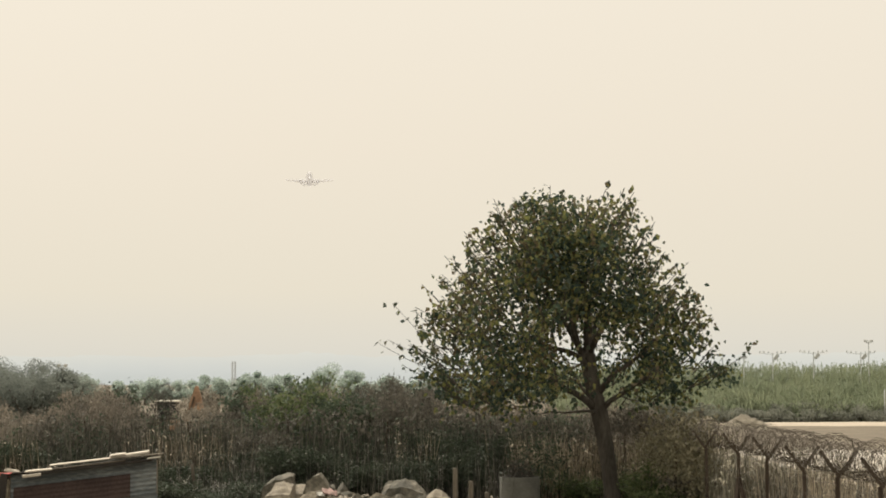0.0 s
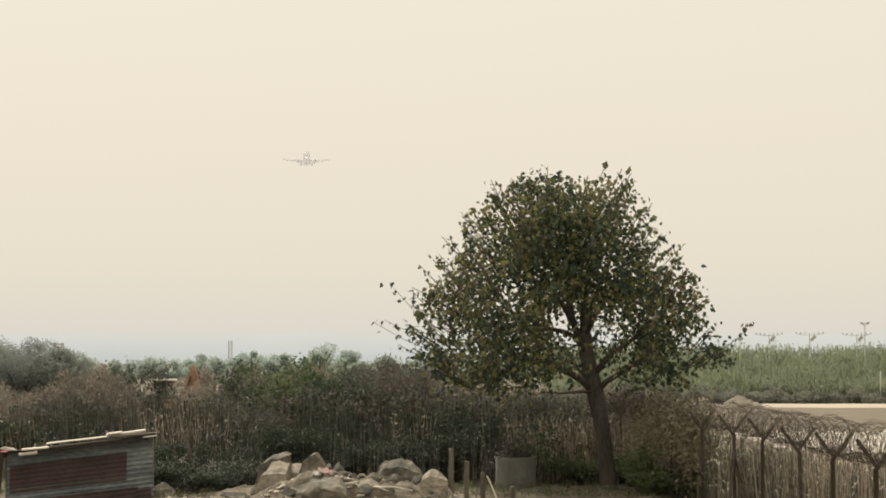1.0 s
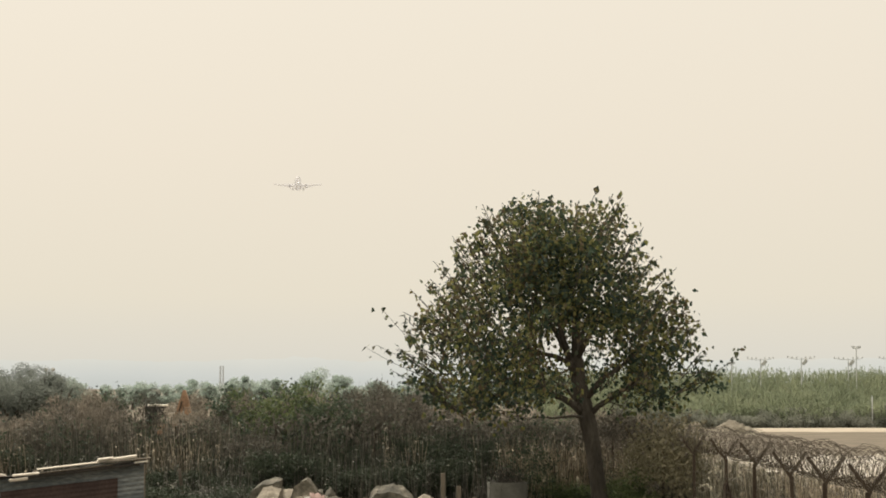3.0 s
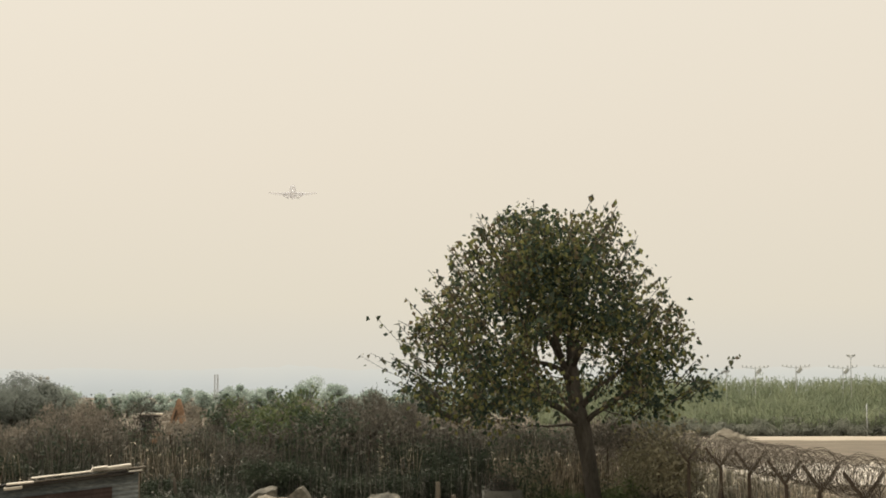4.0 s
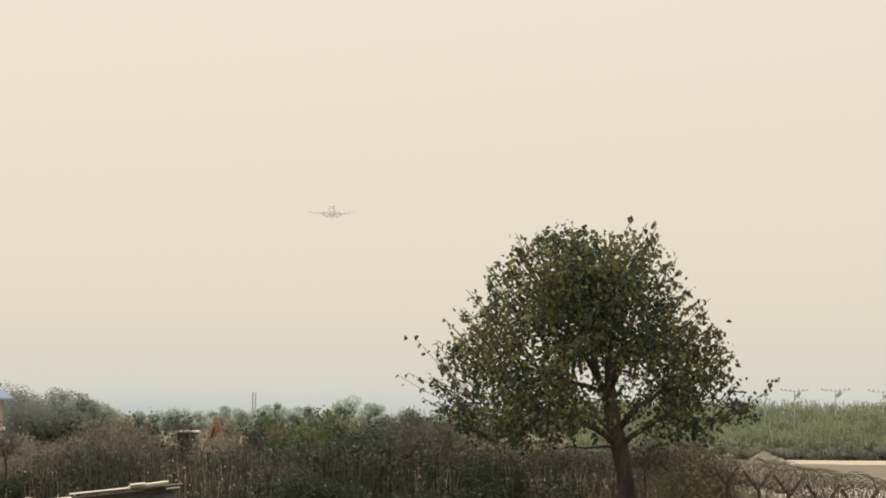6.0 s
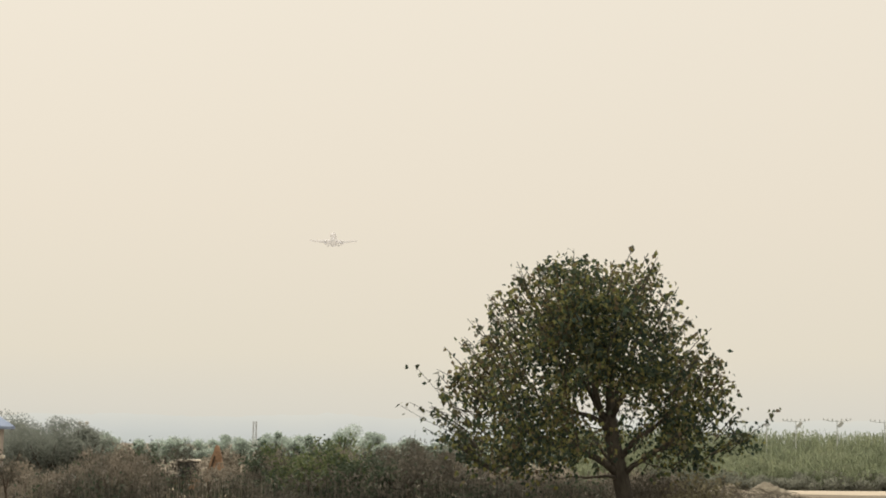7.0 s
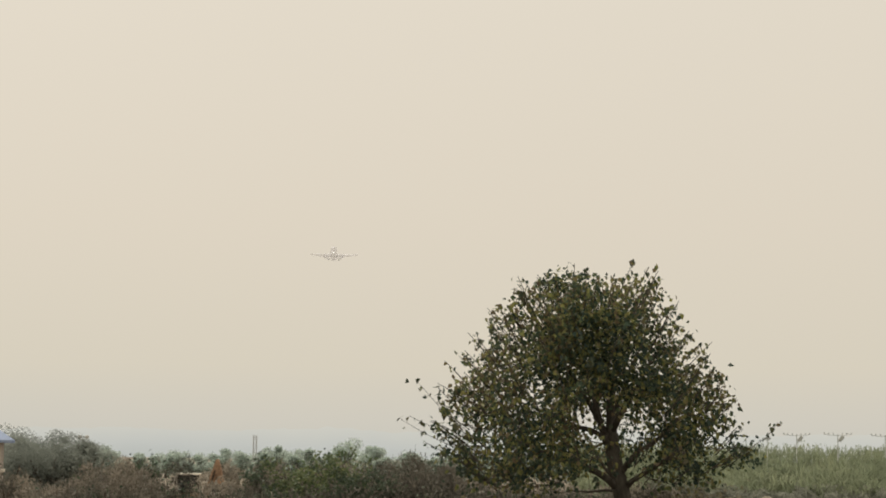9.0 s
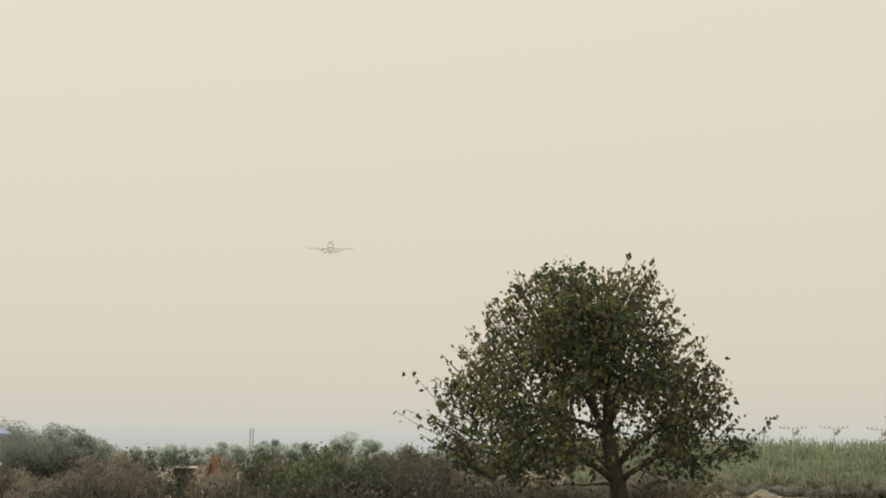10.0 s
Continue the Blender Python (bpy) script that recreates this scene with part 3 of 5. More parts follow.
# ---- shrubs, reeds and grass ----
def shrub(name, seed, h, w, material, n, leaf, label, at, droop=0.3, slim=0.55):
    rng = np.random.default_rng(seed)
    root = empty(name, at, label, "shrub", "hedge of wild shrubs")
    paths, pts = [], []
    for i in range(15):
        a = rng.uniform(0, 6.28)
        hh = h * rng.uniform(0.62, 1.0)
        lean = w * 0.5 * rng.uniform(0.1, 1.0)
        b = np.array([rng.normal() * 0.12, rng.normal() * 0.12, -0.05])
        p = [b]
        for t in (0.3, 0.6, 0.85, 1.0):
            p.append(np.array([b[0] + math.cos(a) * lean * t ** 1.4 + rng.normal() * 0.06, b[1] + math.sin(a) * lean * t ** 1.4 + rng.normal() * 0.06, hh * t]))
        paths.append([(tuple(q), r) for q, r in zip(p, (0.022, 0.018, 0.013, 0.008, 0.004))])
        for k in range(9):
            t = rng.uniform(0.25, 1.0)
            j = min(3, int(t * 4))
            q = p[j] + (p[j + 1] - p[j]) * (t * 4 - j)
            aa = rng.uniform(0, 6.28)
            L = rng.uniform(0.25, 0.6) * (1.15 - 0.5 * t)
            e2 = q + np.array([math.cos(aa) * L, math.sin(aa) * L, L * rng.uniform(0.1, 0.9)])
            paths.append([(tuple(q), 0.007), (tuple((q + e2) / 2 + rng.normal(size=3) * 0.03), 0.005), (tuple(e2), 0.003)])
            pts += [e2, (q + e2) / 2]
    pts = np.array(pts)
    share = rng.uniform(0, 1, len(pts)) ** 2.5          # some twigs carry many leaves, many hardly any
    sel = pts[rng.choice(len(pts), n, p=share / share.sum())] + rng.normal(size=(n, 3)) * 0.10
    sel = sel[sel[:, 2] > 0.05]
    v, f = tube_data(paths, 3)
    tagged(link_mesh("branchwork", v, f, M_TWIG, root), kind="stuff")
    V, F = leaf_data(rng, sel, leaf, leaf * slim, droop)
    tagged(np_mesh("foliage", V, F, material, root), kind="stuff")
    return root


# darker leaf for low shrubs; the hedge foot's shade is in the colour
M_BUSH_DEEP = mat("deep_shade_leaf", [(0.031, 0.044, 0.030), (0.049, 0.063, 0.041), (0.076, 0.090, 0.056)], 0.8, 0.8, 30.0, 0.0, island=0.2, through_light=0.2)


# withered leaf made paler: the haze over the hedge sits in its colour
M_BUSH_HAZED = mat("hazed_withered_leaf", [(0.158, 0.142, 0.116), (0.226, 0.200, 0.163), (0.300, 0.263, 0.212)], 0.85, 0.8, 30.0, 0.0, island=0.3, through_light=0.25)


def hedge():
    rng = np.random.default_rng(5)
    protos = []
    for i, (h, w, m, n, lf, lab) in enumerate([
        (3.0, 2.0, M_BUSH_BROWN, 4300, 0.125, "tall brown withered shrub with fine twigs"),
        (2.9, 2.3, M_BUSH_BROWN, 4600, 0.12, "wide brown half-dead shrub with dense twigs"),
        (3.1, 1.9, M_BUSH_DARK, 4500, 0.095, "tall dark green shrub with dusty leaves"),
        (2.8, 2.2, M_BUSH_DARK, 4500, 0.095, "wide dark olive shrub with dusty leaves"),
        (3.1, 1.5, M_BUSH_GREEN, 2800, 0.13, "slender yellow-green shrub among brown ones"),
        (3.0, 2.1, M_BUSH_BROWN, 4600, 0.12, "thin leafless brown shrub with open twigs"),
        (3.0, 2.2, M_BUSH_HAZED, 4500, 0.125, "tall hazed pale-brown shrub with fine twigs"),
    ]):
        protos.append(shrub("shrub", 40 + i, h, w, m, n, lf, lab, (-16 - i * 1.5, 60, 0), -0.75 if m in (M_BUSH_BROWN, M_BUSH_HAZED) else 0.1, 0.26 if m in (M_BUSH_BROWN, M_BUSH_HAZED) else 0.5))
    # the tall rows behind the fence; heights follow the hedge's uneven top
    for row, (d, off) in enumerate(((55.4, 0.0), (57.4, 0.6), (60.0, 0.2), (64.0, 0.7))):
        x = -19.0 * d / 55 + off
        while x < 7.5:
            sx = x * 55 / d
            top = float(np.interp(sx, [-16, -13.7, -12.2, -10.4, -9.8, -9.35, -6.95, -6.5, -5.2, -4.2, -2.6, -1.2, -0.3, 1.5, 3.2, 7.5], [1.8, 2.0, 2.55, 3.0, 2.75, 1.95, 1.95, 2.75, 3.05, 3.0, 3.1, 3.1, 2.6, 2.4, 2.35, 2.2]))
            if -5.9 < sx < -3.0 and row < 3 and rng.uniform() < 0.45:
                k = 4
            elif (sx < -9.3 or row >= 2) and rng.uniform() < 0.75:
                k = 6
            elif -3.0 < sx < -0.3 and (row > 0 or rng.uniform() < 0.3):
                k = int(rng.choice([0, 1, 5]))
            elif sx > 4.4 and rng.uniform() < 0.85:
                k = 6
            elif -1.6 < sx < 4.4 and row < 2 and rng.uniform() < 0.75:
                k = int(rng.choice([2, 3, 5]))
            elif row == 0 and sx > -9 and rng.uniform() < 0.65:
                k = int(rng.choice([2, 3]))
            else:
                k = int(rng.choice([0, 1, 5, 2], p=[0.42, 0.37, 0.15, 0.06]))
            s = top / 3.05 * rng.uniform(0.88, 1.03)
            s = s * (0.97 if k in (2, 3) else 1.12)
            m = Matrix.Translation((x, d + rng.normal() * 0.35, 0)) @ Matrix.Rotation(rng.uniform(0, 6.28), 4, "Z") @ Matrix.Diagonal((1, 1, s, 1))
            ob = copy_thing(protos[k], m)
            x += rng.uniform(0.85, 1.25) * (2.0 if row == 3 else 1.0)
    # slender dark weeds that stand above the hedge
    weed = shrub("tall_weed", 66, 3.35, 0.55, M_BUSH_DARK, 420, 0.14, "slender dark weed standing over the hedge", (-10.2, 58, 0), 0.0)
    for x, y, s in ((-4.6, 58.5, 1.03), (-1.2, 59, 1.03), (-10.9, 58, 0.96), (-6.85, 58.6, 0.98), (-6.6, 58, 1.0), (-5.1, 58.3, 1.0), (-2.0, 59, 1.02)):
        copy_thing(weed, Matrix.Translation((x, y, 0)) @ Matrix.Rotation(x * 3, 4, "Z") @ Matrix.Diagonal((1, 1, s, 1)))
    thin = shrub("tall_weed", 67, 3.3, 0.35, M_BUSH_BROWN, 150, 0.08, "thin brown dead weed standing over the hedge", (-9.55, 58.3, 0), 0.0)
    for x, y, s in ((-10.25, 58.2, 1.0), (-9.35, 58.0, 1.04), (-9.25, 58.4, 1.06), (-11.3, 58.2, 0.9), (-5.9, 58.2, 0.98), (-3.1, 58.6, 1.06), (-1.7, 58.4, 1.08)):
        copy_thing(thin, Matrix.Translation((x, y, 0)) @ Matrix.Rotation(x * 3, 4, "Z") @ Matrix.Diagonal((1, 1, s, 1)))
    # dense dark undergrowth at the foot of the hedge, shade included in its leaf
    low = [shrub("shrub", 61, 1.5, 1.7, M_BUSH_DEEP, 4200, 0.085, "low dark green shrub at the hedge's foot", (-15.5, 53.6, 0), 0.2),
           shrub("shrub", 62, 1.15, 1.4, M_BUSH_GREEN, 2400, 0.09, "low fresh green shrub beside the tree", (5.6, 45.9, 0), 0.1),
           shrub("shrub", 63, 1.7, 1.6, M_BUSH_BROWN, 3000, 0.07, "low brown withered shrub at the hedge's foot", (-14.2, 53.5, 0), 0.3)]
    def tall(x):
        return float(np.interp(x, [-13, -10.5, -8.2, -6.2, -5.2, -3.7, -2.4, -0.8, 0.2, 1.4, 2.1, 4], [0.9, 1.0, 0.75, 0.75, 1.1, 1.05, 0.75, 0.85, 1.2, 1.1, 0.4, 0.5]))
    x = -13.5
    while x < 4.2:
        k = 0 if (rng.uniform() < 0.72 or -4.6 < x < 2.2) else 2
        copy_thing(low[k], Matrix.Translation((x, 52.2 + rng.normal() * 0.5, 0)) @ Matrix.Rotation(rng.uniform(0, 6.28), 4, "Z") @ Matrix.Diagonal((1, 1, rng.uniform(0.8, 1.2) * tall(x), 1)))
        x += rng.uniform(0.65, 1.0)
    x = -9.6
    while x < 1.4:
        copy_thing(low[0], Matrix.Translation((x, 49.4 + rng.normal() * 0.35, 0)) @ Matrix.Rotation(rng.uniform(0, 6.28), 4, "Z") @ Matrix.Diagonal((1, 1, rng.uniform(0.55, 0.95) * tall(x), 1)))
        x += rng.uniform(0.8, 1.5)
    x = -7.4
    while x < -4.5:
        for y in (45.8, 47.3):
            copy_thing(low[0], Matrix.Translation((x + rng.normal() * 0.25, y + rng.normal() * 0.3, 0)) @ Matrix.Rotation(rng.uniform(0, 6.28), 4, "Z") @ Matrix.Diagonal((1, 1, rng.uniform(0.18, 0.55), 1)))
        x += rng.uniform(0.7, 1.1)
    for x, y, s in ((3.3, 49.6, 0.75), (2.9, 50.4, 0.8), (5.2, 48.2, 0.7), (5.55, 46.6, 0.6), (6.0, 45.0, 0.7), (3.7, 48.4, 0.6), (5.5, 45.6, 0.6), (5.75, 44.9, 0.5), (5.8, 46.4, 0.75), (5.3, 47.6, 0.7), (6.1, 43.9, 0.6)):
        copy_thing(low[1], Matrix.Translation((x, y, 0)) @ Matrix.Rotation(x * 5, 4, "Z") @ Matrix.Diagonal((1, 1, s, 1)))
    for x, y, s, k in ((6.45, 45.6, 0.8, 2), (6.2, 43.6, 0.6, 2)):
        copy_thing(low[k], Matrix.Translation((x, y, 0)) @ Matrix.Rotation(x * 7, 4, "Z") @ Matrix.Diagonal((1, 1, s, 1)))


hedge()


M_STALK = mat("dead_weed_stalk", [(0.042, 0.042, 0.036), (0.088, 0.086, 0.072), (0.172, 0.165, 0.134)], 0.85, 1.0, 12.0, 0.0, island=0.75)
M_REED_OLD = mat("old_brown_reed", [(0.088, 0.077, 0.058), (0.222, 0.190, 0.141), (0.470, 0.404, 0.298)], 0.8, 1.2, 15.0, 0.0, island=0.75, through_light=0.15)


def reeds(name, seed, n, place, hmin, hmax, label, material=M_REED, r0=0.012, leaves=2, lean=0.07, leaf_len=0.45, leaf_w=0.018, category="reeds"):
    rng = np.random.default_rng(seed)
    base = np.array([place(rng) for _ in range(n)])
    base = np.c_[base, np.full(n, -0.05)]
    h = rng.uniform(hmin, hmax, n)
    V, F = stalk_data(rng, base, h, lean, r0, leaves, leaf_len, leaf_w)
    return tagged(np_mesh(name, V, F, material), label, category, kind="stuff")


reeds("dry_reeds", 71, 1250, lambda g: (float(g.choice([-12.6, -10.8, -8.2, -7.6, -7.0, -6.4, -1.0, 2.4, 3.4, 4.2])) + g.normal() * 0.6, g.uniform(52.6, 54.4)), 0.9, 2.45, "dry straw-coloured reeds standing along the wire fence", M_REED, 0.014, 1, 0.06, 0.28, 0.016)
reeds("dry_reeds", 76, 480, lambda g: (float(g.choice([-12.4, -8.3, -7.8, -7.3, -6.8, -6.9, -0.9, 2.6])) + g.normal() * 0.5, g.uniform(50.4, 52.2)), 1.1, 2.1, "pale dry reed clumps before the hedge", M_REED_OLD, 0.015, 2, 0.09, 0.25, 0.016)
reeds("dry_stalks", 77, 2300, lambda g: (g.uniform(-12.6, 4.8), g.uniform(51.6, 53.6)), 1.0, 2.6, "dark brown upright stalks of dead weeds in the hedge", M_STALK, 0.013, 1, 0.06, 0.25, 0.012)
reeds("dry_stalks", 78, 1500, lambda g: (g.uniform(-11.5, 2.2), g.uniform(48.2, 51.0)), 0.5, 1.75, "thin dark upright weed stalks before the hedge", M_STALK, 0.011, 2, 0.07, 0.28, 0.014)
reeds("dry_stalks", 79, 700, lambda g: (g.uniform(-7.6, -4.5), g.uniform(45.2, 48.4)), 0.25, 0.95, "short dark weed stalks before the hedge", M_STALK, 0.009, 3, 0.12, 0.24, 0.016)
reeds("dry_reeds", 72, 1300, lambda g: (g.uniform(1.9, 6.2), g.uniform(48.6, 51.5)), 1.0, 1.9, "pale dry reeds behind the tree", M_REED_OLD, 0.016, 2, 0.10, 0.25, 0.018)
reeds("dry_reeds", 73, 3800, lambda g: (6.5 + abs(g.normal()) * 2.2, g.uniform(20.0, 41.5)), 0.7, 1.75, "dense dry straw-coloured reeds behind the fence", M_REED_OLD, 0.011, 1, 0.08, 0.35, 0.012)
reeds("dry_stalks", 80, 900, lambda g: (6.45 + abs(g.normal()) * 1.2, g.uniform(20.0, 41.5)), 0.6, 1.6, "dark brown dead stalks among the reeds behind the fence", M_STALK, 0.012, 1, 0.07, 0.25, 0.012)
reeds("dry_reeds", 75, 700, lambda g: (6.05 + abs(g.normal()) * 1.3, g.uniform(38, 44)), 1.2, 2.0, "dry straw-coloured reeds by the fence's bend")
reeds("grass", 74, 5200, lambda g: (g.uniform(-12, 7.5), 44 + abs(g.normal()) * 4.0), 0.08, 0.32, "short green and dry grass on the earth", M_GRASS, 0.006, 3, 0.3, 0.22, 0.012, "grass")


# ---- wire fence with forked post heads and a coil of wire ----
def fence():
    line = [(6.2, 16.0), (6.2, 19.2), (6.2, 22.4), (6.2, 25.5), (6.2, 28.3), (6.2, 31.2), (6.2, 34.5), (6.2, 38.2), (5.95, 41.2), (5.68, 44.2), (5.35, 47.0), (4.98, 50.0), (4.3, 53.0),
            (1.3, 53.1), (-1.75, 53.0), (-4.7, 53.0), (-7.65, 53.0), (-10.7, 53.0), (-13.7, 53.0), (-16.7, 53.0)]
    root = empty("security_fence", (0, 0, 0), "rusty wire fence with forked posts and coiled razor wire", "fence")
    HJ = 1.86

    def angle_iron(bm, a, b, w):
        a, b = Vector(a), Vector(b)
        d = (b - a)
        rot = d.to_track_quat("Z", "Y").to_matrix()
        box(bm, (a + b) / 2, (w, 0.012, d.length), rot)
        box(bm, (a + b) / 2 + rot @ Vector((w / 2 - 0.006, w / 2 + 0.006, 0)), (0.012, w, d.length), rot)

    for i, (x, y) in enumerate(line):
        near = y < 52
        z0 = 0.03 * math.sin(i * 2.3)
        bm = bmesh.new()
        angle_iron(bm, (x + 0.02 * math.sin(i * 4), y, -0.15), (x, y, HJ + z0), 0.052)
        post = part("post", bm, M_POST, root)
        for sx in (-1, 1):
            bm = bmesh.new()
            # the fork stands across the line of the fence
            if near:
                tip = (x + sx * 0.31, y, HJ + z0 + 0.40)
            else:
                tip = (x, y + sx * 0.31, HJ + z0 + 0.40)
            angle_iron(bm, (x, y, HJ + z0 - 0.03), tip, 0.038)
            part("arm", bm, M_POST, post)
        if i in (7, 12):
            for dx, dy in ((-0.28, -0.9), (0.25, -0.9)):
                bm = bmesh.new()
                angle_iron(bm, (x, y - 0.05, 1.32), (x + dx, y + dy, -0.1), 0.07)
                part("brace", bm, M_POST, post)
    for z in (0.25, 0.55, 0.85, 1.15, 1.45, 1.75):
        path = []
        for (x, y), (x2, y2) in zip(line, line[1:]):
            for t in (0, 0.5):
                path.append(((x + (x2 - x) * t, y + (y2 - y) * t - 0.05, z - (0.04 if t else 0) + 0.01 * math.sin(x + y)), 0.0035))
        v, f = tube_data([path], 4)
        link_mesh("wire", v, f, M_WIRE, root)
    for k, (rad, cz, step, ph) in enumerate(((0.29, 2.24, 0.125, 0.0), (0.22, 2.20, 0.17, 1.3))):
        path = []
        s_acc = 0.0
        for (x, y), (x2, y2) in zip(line[:8], line[1:9]):
            L = math.hypot(x2 - x, y2 - y)
            tx, ty = (x2 - x) / L, (y2 - y) / L
            n = int(L / step * 9)
            for i in range(n):
                s = L * i / n
                a = (s_acc + s) / step * 2 * math.pi + ph
                wob = 1 + 0.22 * noise.noise(Vector((s_acc + s, k * 5, 0)) * 1.7) + 0.30 * noise.noise(Vector((s_acc + s, k * 5, 9)) * 9.0)
                a += 1.6 * noise.noise(Vector((s_acc + s, k * 3, 4)) * 3.0)
                sag = -0.05 * math.sin(math.pi * s / L) + 0.04 * noise.noise(Vector((s_acc + s, 3, k)))
                path.append(((x + tx * s - ty * rad * wob * math.cos(a), y + ty * s + tx * rad * wob * math.cos(a), cz + sag + rad * wob * math.sin(a)), 0.0042))
            s_acc += L
        v, f = tube_data([path], 3)
        link_mesh("razor_coil", v, f, M_WIRE, root, "coiled razor wire in the post forks")


fence()


def creeper(name, seed, n, path, zc, zs, ys, material, leaf, label, swell=0.75):
    rng = np.random.default_rng(seed)
    path = np.array(path, float)
    t = rng.uniform(0, len(path) - 1.001, n)
    i = t.astype(int)
    p = path[i] + (path[i + 1] - path[i]) * (t - i)[:, None]
    clump = np.array([noise.noise(Vector((a * 0.9, b * 0.9, seed))) for a, b in p])
    fine = np.array([noise.noise(Vector((a * 3.1, b * 3.1, seed))) for a, b in p])
    keep = fine + clump * 0.6 > rng.normal(size=n) * 0.12
    p, clump, n = p[keep], clump[keep], int(keep.sum())
    z = zc + clump * swell + rng.normal(size=n) * zs * (0.6 + 0.8 * np.clip(clump + 0.3, 0, 1))
    pts = np.c_[p + rng.normal(size=(n, 2)) * ys, np.maximum(z, 0.1)]
    V, F = leaf_data(rng, pts, leaf, leaf * 0.5, 0.5)
    return tagged(np_mesh(name, V, F, material), label, "creeper", kind="stuff")


M_BUSH_OLIVE = mat("olive_withered_leaf", [(0.135, 0.128, 0.084), (0.200, 0.186, 0.122), (0.275, 0.250, 0.165)], 0.8, 0.8, 30.0, 0.0, island=0.3, through_light=0.25)
FL = [(-12.8, 53), (-7.6, 53), (-1.7, 53), (4.3, 53), (4.98, 50), (5.35, 47), (5.95, 41.2)]
creeper("creeper", 81, 5500, FL[:4], 2.0, 0.3, 0.3, M_BUSH_BROWN, 0.14, "brown withered creeper hanging on the fence wire")
creeper("creeper", 82, 9500, FL[:4], 1.45, 0.5, 0.3, M_BUSH_DARK, 0.12, "dark green creeper climbing the fence")
creeper("creeper", 83, 4200, FL[3:], 2.22, 0.24, 0.26, M_BUSH_BROWN, 0.10, "brown withered creeper over the bend of the fence")
BEND = [(5.2, 47.4), (5.7, 44.2), (6.1, 41.4)]
creeper("creeper", 85, 8000, BEND, 1.9, 0.30, 0.30, M_BUSH_OLIVE, 0.11, "thick brown withered creeper over the fence's bend", 0.3)
creeper("creeper", 86, 3200, BEND, 1.2, 0.40, 0.28, M_BUSH_OLIVE, 0.11, "brown dry creeper hanging down the fence's bend", 0.3)
creeper("creeper", 88, 4200, [(1.9, 48.3), (4.0, 48.2), (6.0, 47.8)], 1.0, 0.42, 0.25, M_BUSH_DARK, 0.09, "dark green climbing weeds among the reeds", 0.8)
creeper("creeper", 89, 2600, [(1.9, 48.9), (4.0, 48.8), (5.6, 48.4)], 2.05, 0.16, 0.25, M_BUSH_BROWN, 0.09, "dark brown withered creeper over the reeds", 0.3)
creeper("creeper", 84, 1800, [(6.2, 39), (6.2, 34), (6.2, 28), (6.2, 22)], 2.18, 0.08, 0.15, M_BUSH_BROWN, 0.045, "dry creeper bits caught in the wire coil", 0.2)


# ---- rubble heap ----
def mound(name, at, rx, ry, h, material, label, seed, category="mound"):
    V, F = [], []
    n, m = 84, 28
    V.append((at[0], at[1], at[2] + h))
    for j in range(1, m + 1):
        r = j / m
        for i in range(n):
            a = 2 * math.pi * i / n
            x, y = r * rx * math.cos(a), r * ry * math.sin(a)
            q = Vector((x + seed, y, seed * 3.7))
            z = h * (math.cos(r * math.pi) * 0.5 + 0.5) * (1 + 0.45 * noise.noise(q * 0.9)) + 0.26 * min(1, h) * noise.noise(q * 2.6) * (1 - r) + (0.15 * noise.noise(q * 5) + 0.09 * noise.noise(q * 11)) * min(1, h * 1.4) * (1 - r)
            V.append((at[0] + x, at[1] + y, at[2] + (z if j < m else -0.15)))
    for i in range(n):
        F.append((0, 1 + i, 1 + (i + 1) % n))
        for j in range(m - 1):
            a, b = 1 + j * n + i, 1 + j * n + (i + 1) % n
            F.append((a, a + n, b + n, b))
    return tagged(link_mesh(name, V, F, material, smooth=True), label, category)


mound("earth_mound", (-2.3, 43.4, 0), 3.3, 2.0, 0.62, M_MOUND, "heap of dug earth and rubble on the ground", 3)
mound("earth_mound", (-1.35, 42.95, 0), 2.0, 1.35, 0.52, M_MOUND, "heap of dug earth and rubble on the ground", 8)
mound("earth_mound", (-0.65, 43.2, 0), 1.5, 1.1, 0.50, M_MOUND, "heap of dug earth under boulders", 21)
mound("earth_mound", (-2.85, 42.55, 0), 2.5, 1.25, 0.70, M_MOUND, "heap of dug earth and broken stone", 17)
mound("earth_mound", (-4.6, 44.6, 0), 2.4, 1.4, 0.28, M_MOUND, "low heap of dug earth and rubble", 5)


def boulder(at, size, seed, label, rz=0.0, rx=0.0, ry=0.0, material=M_ROCK):
    ob = part("boulder", rock_bm(seed, size), material)
    ob.matrix_world = pose(*at, rx, ry, rz)
    return tagged(ob, label, "boulder", "boulders of the rubble heap")


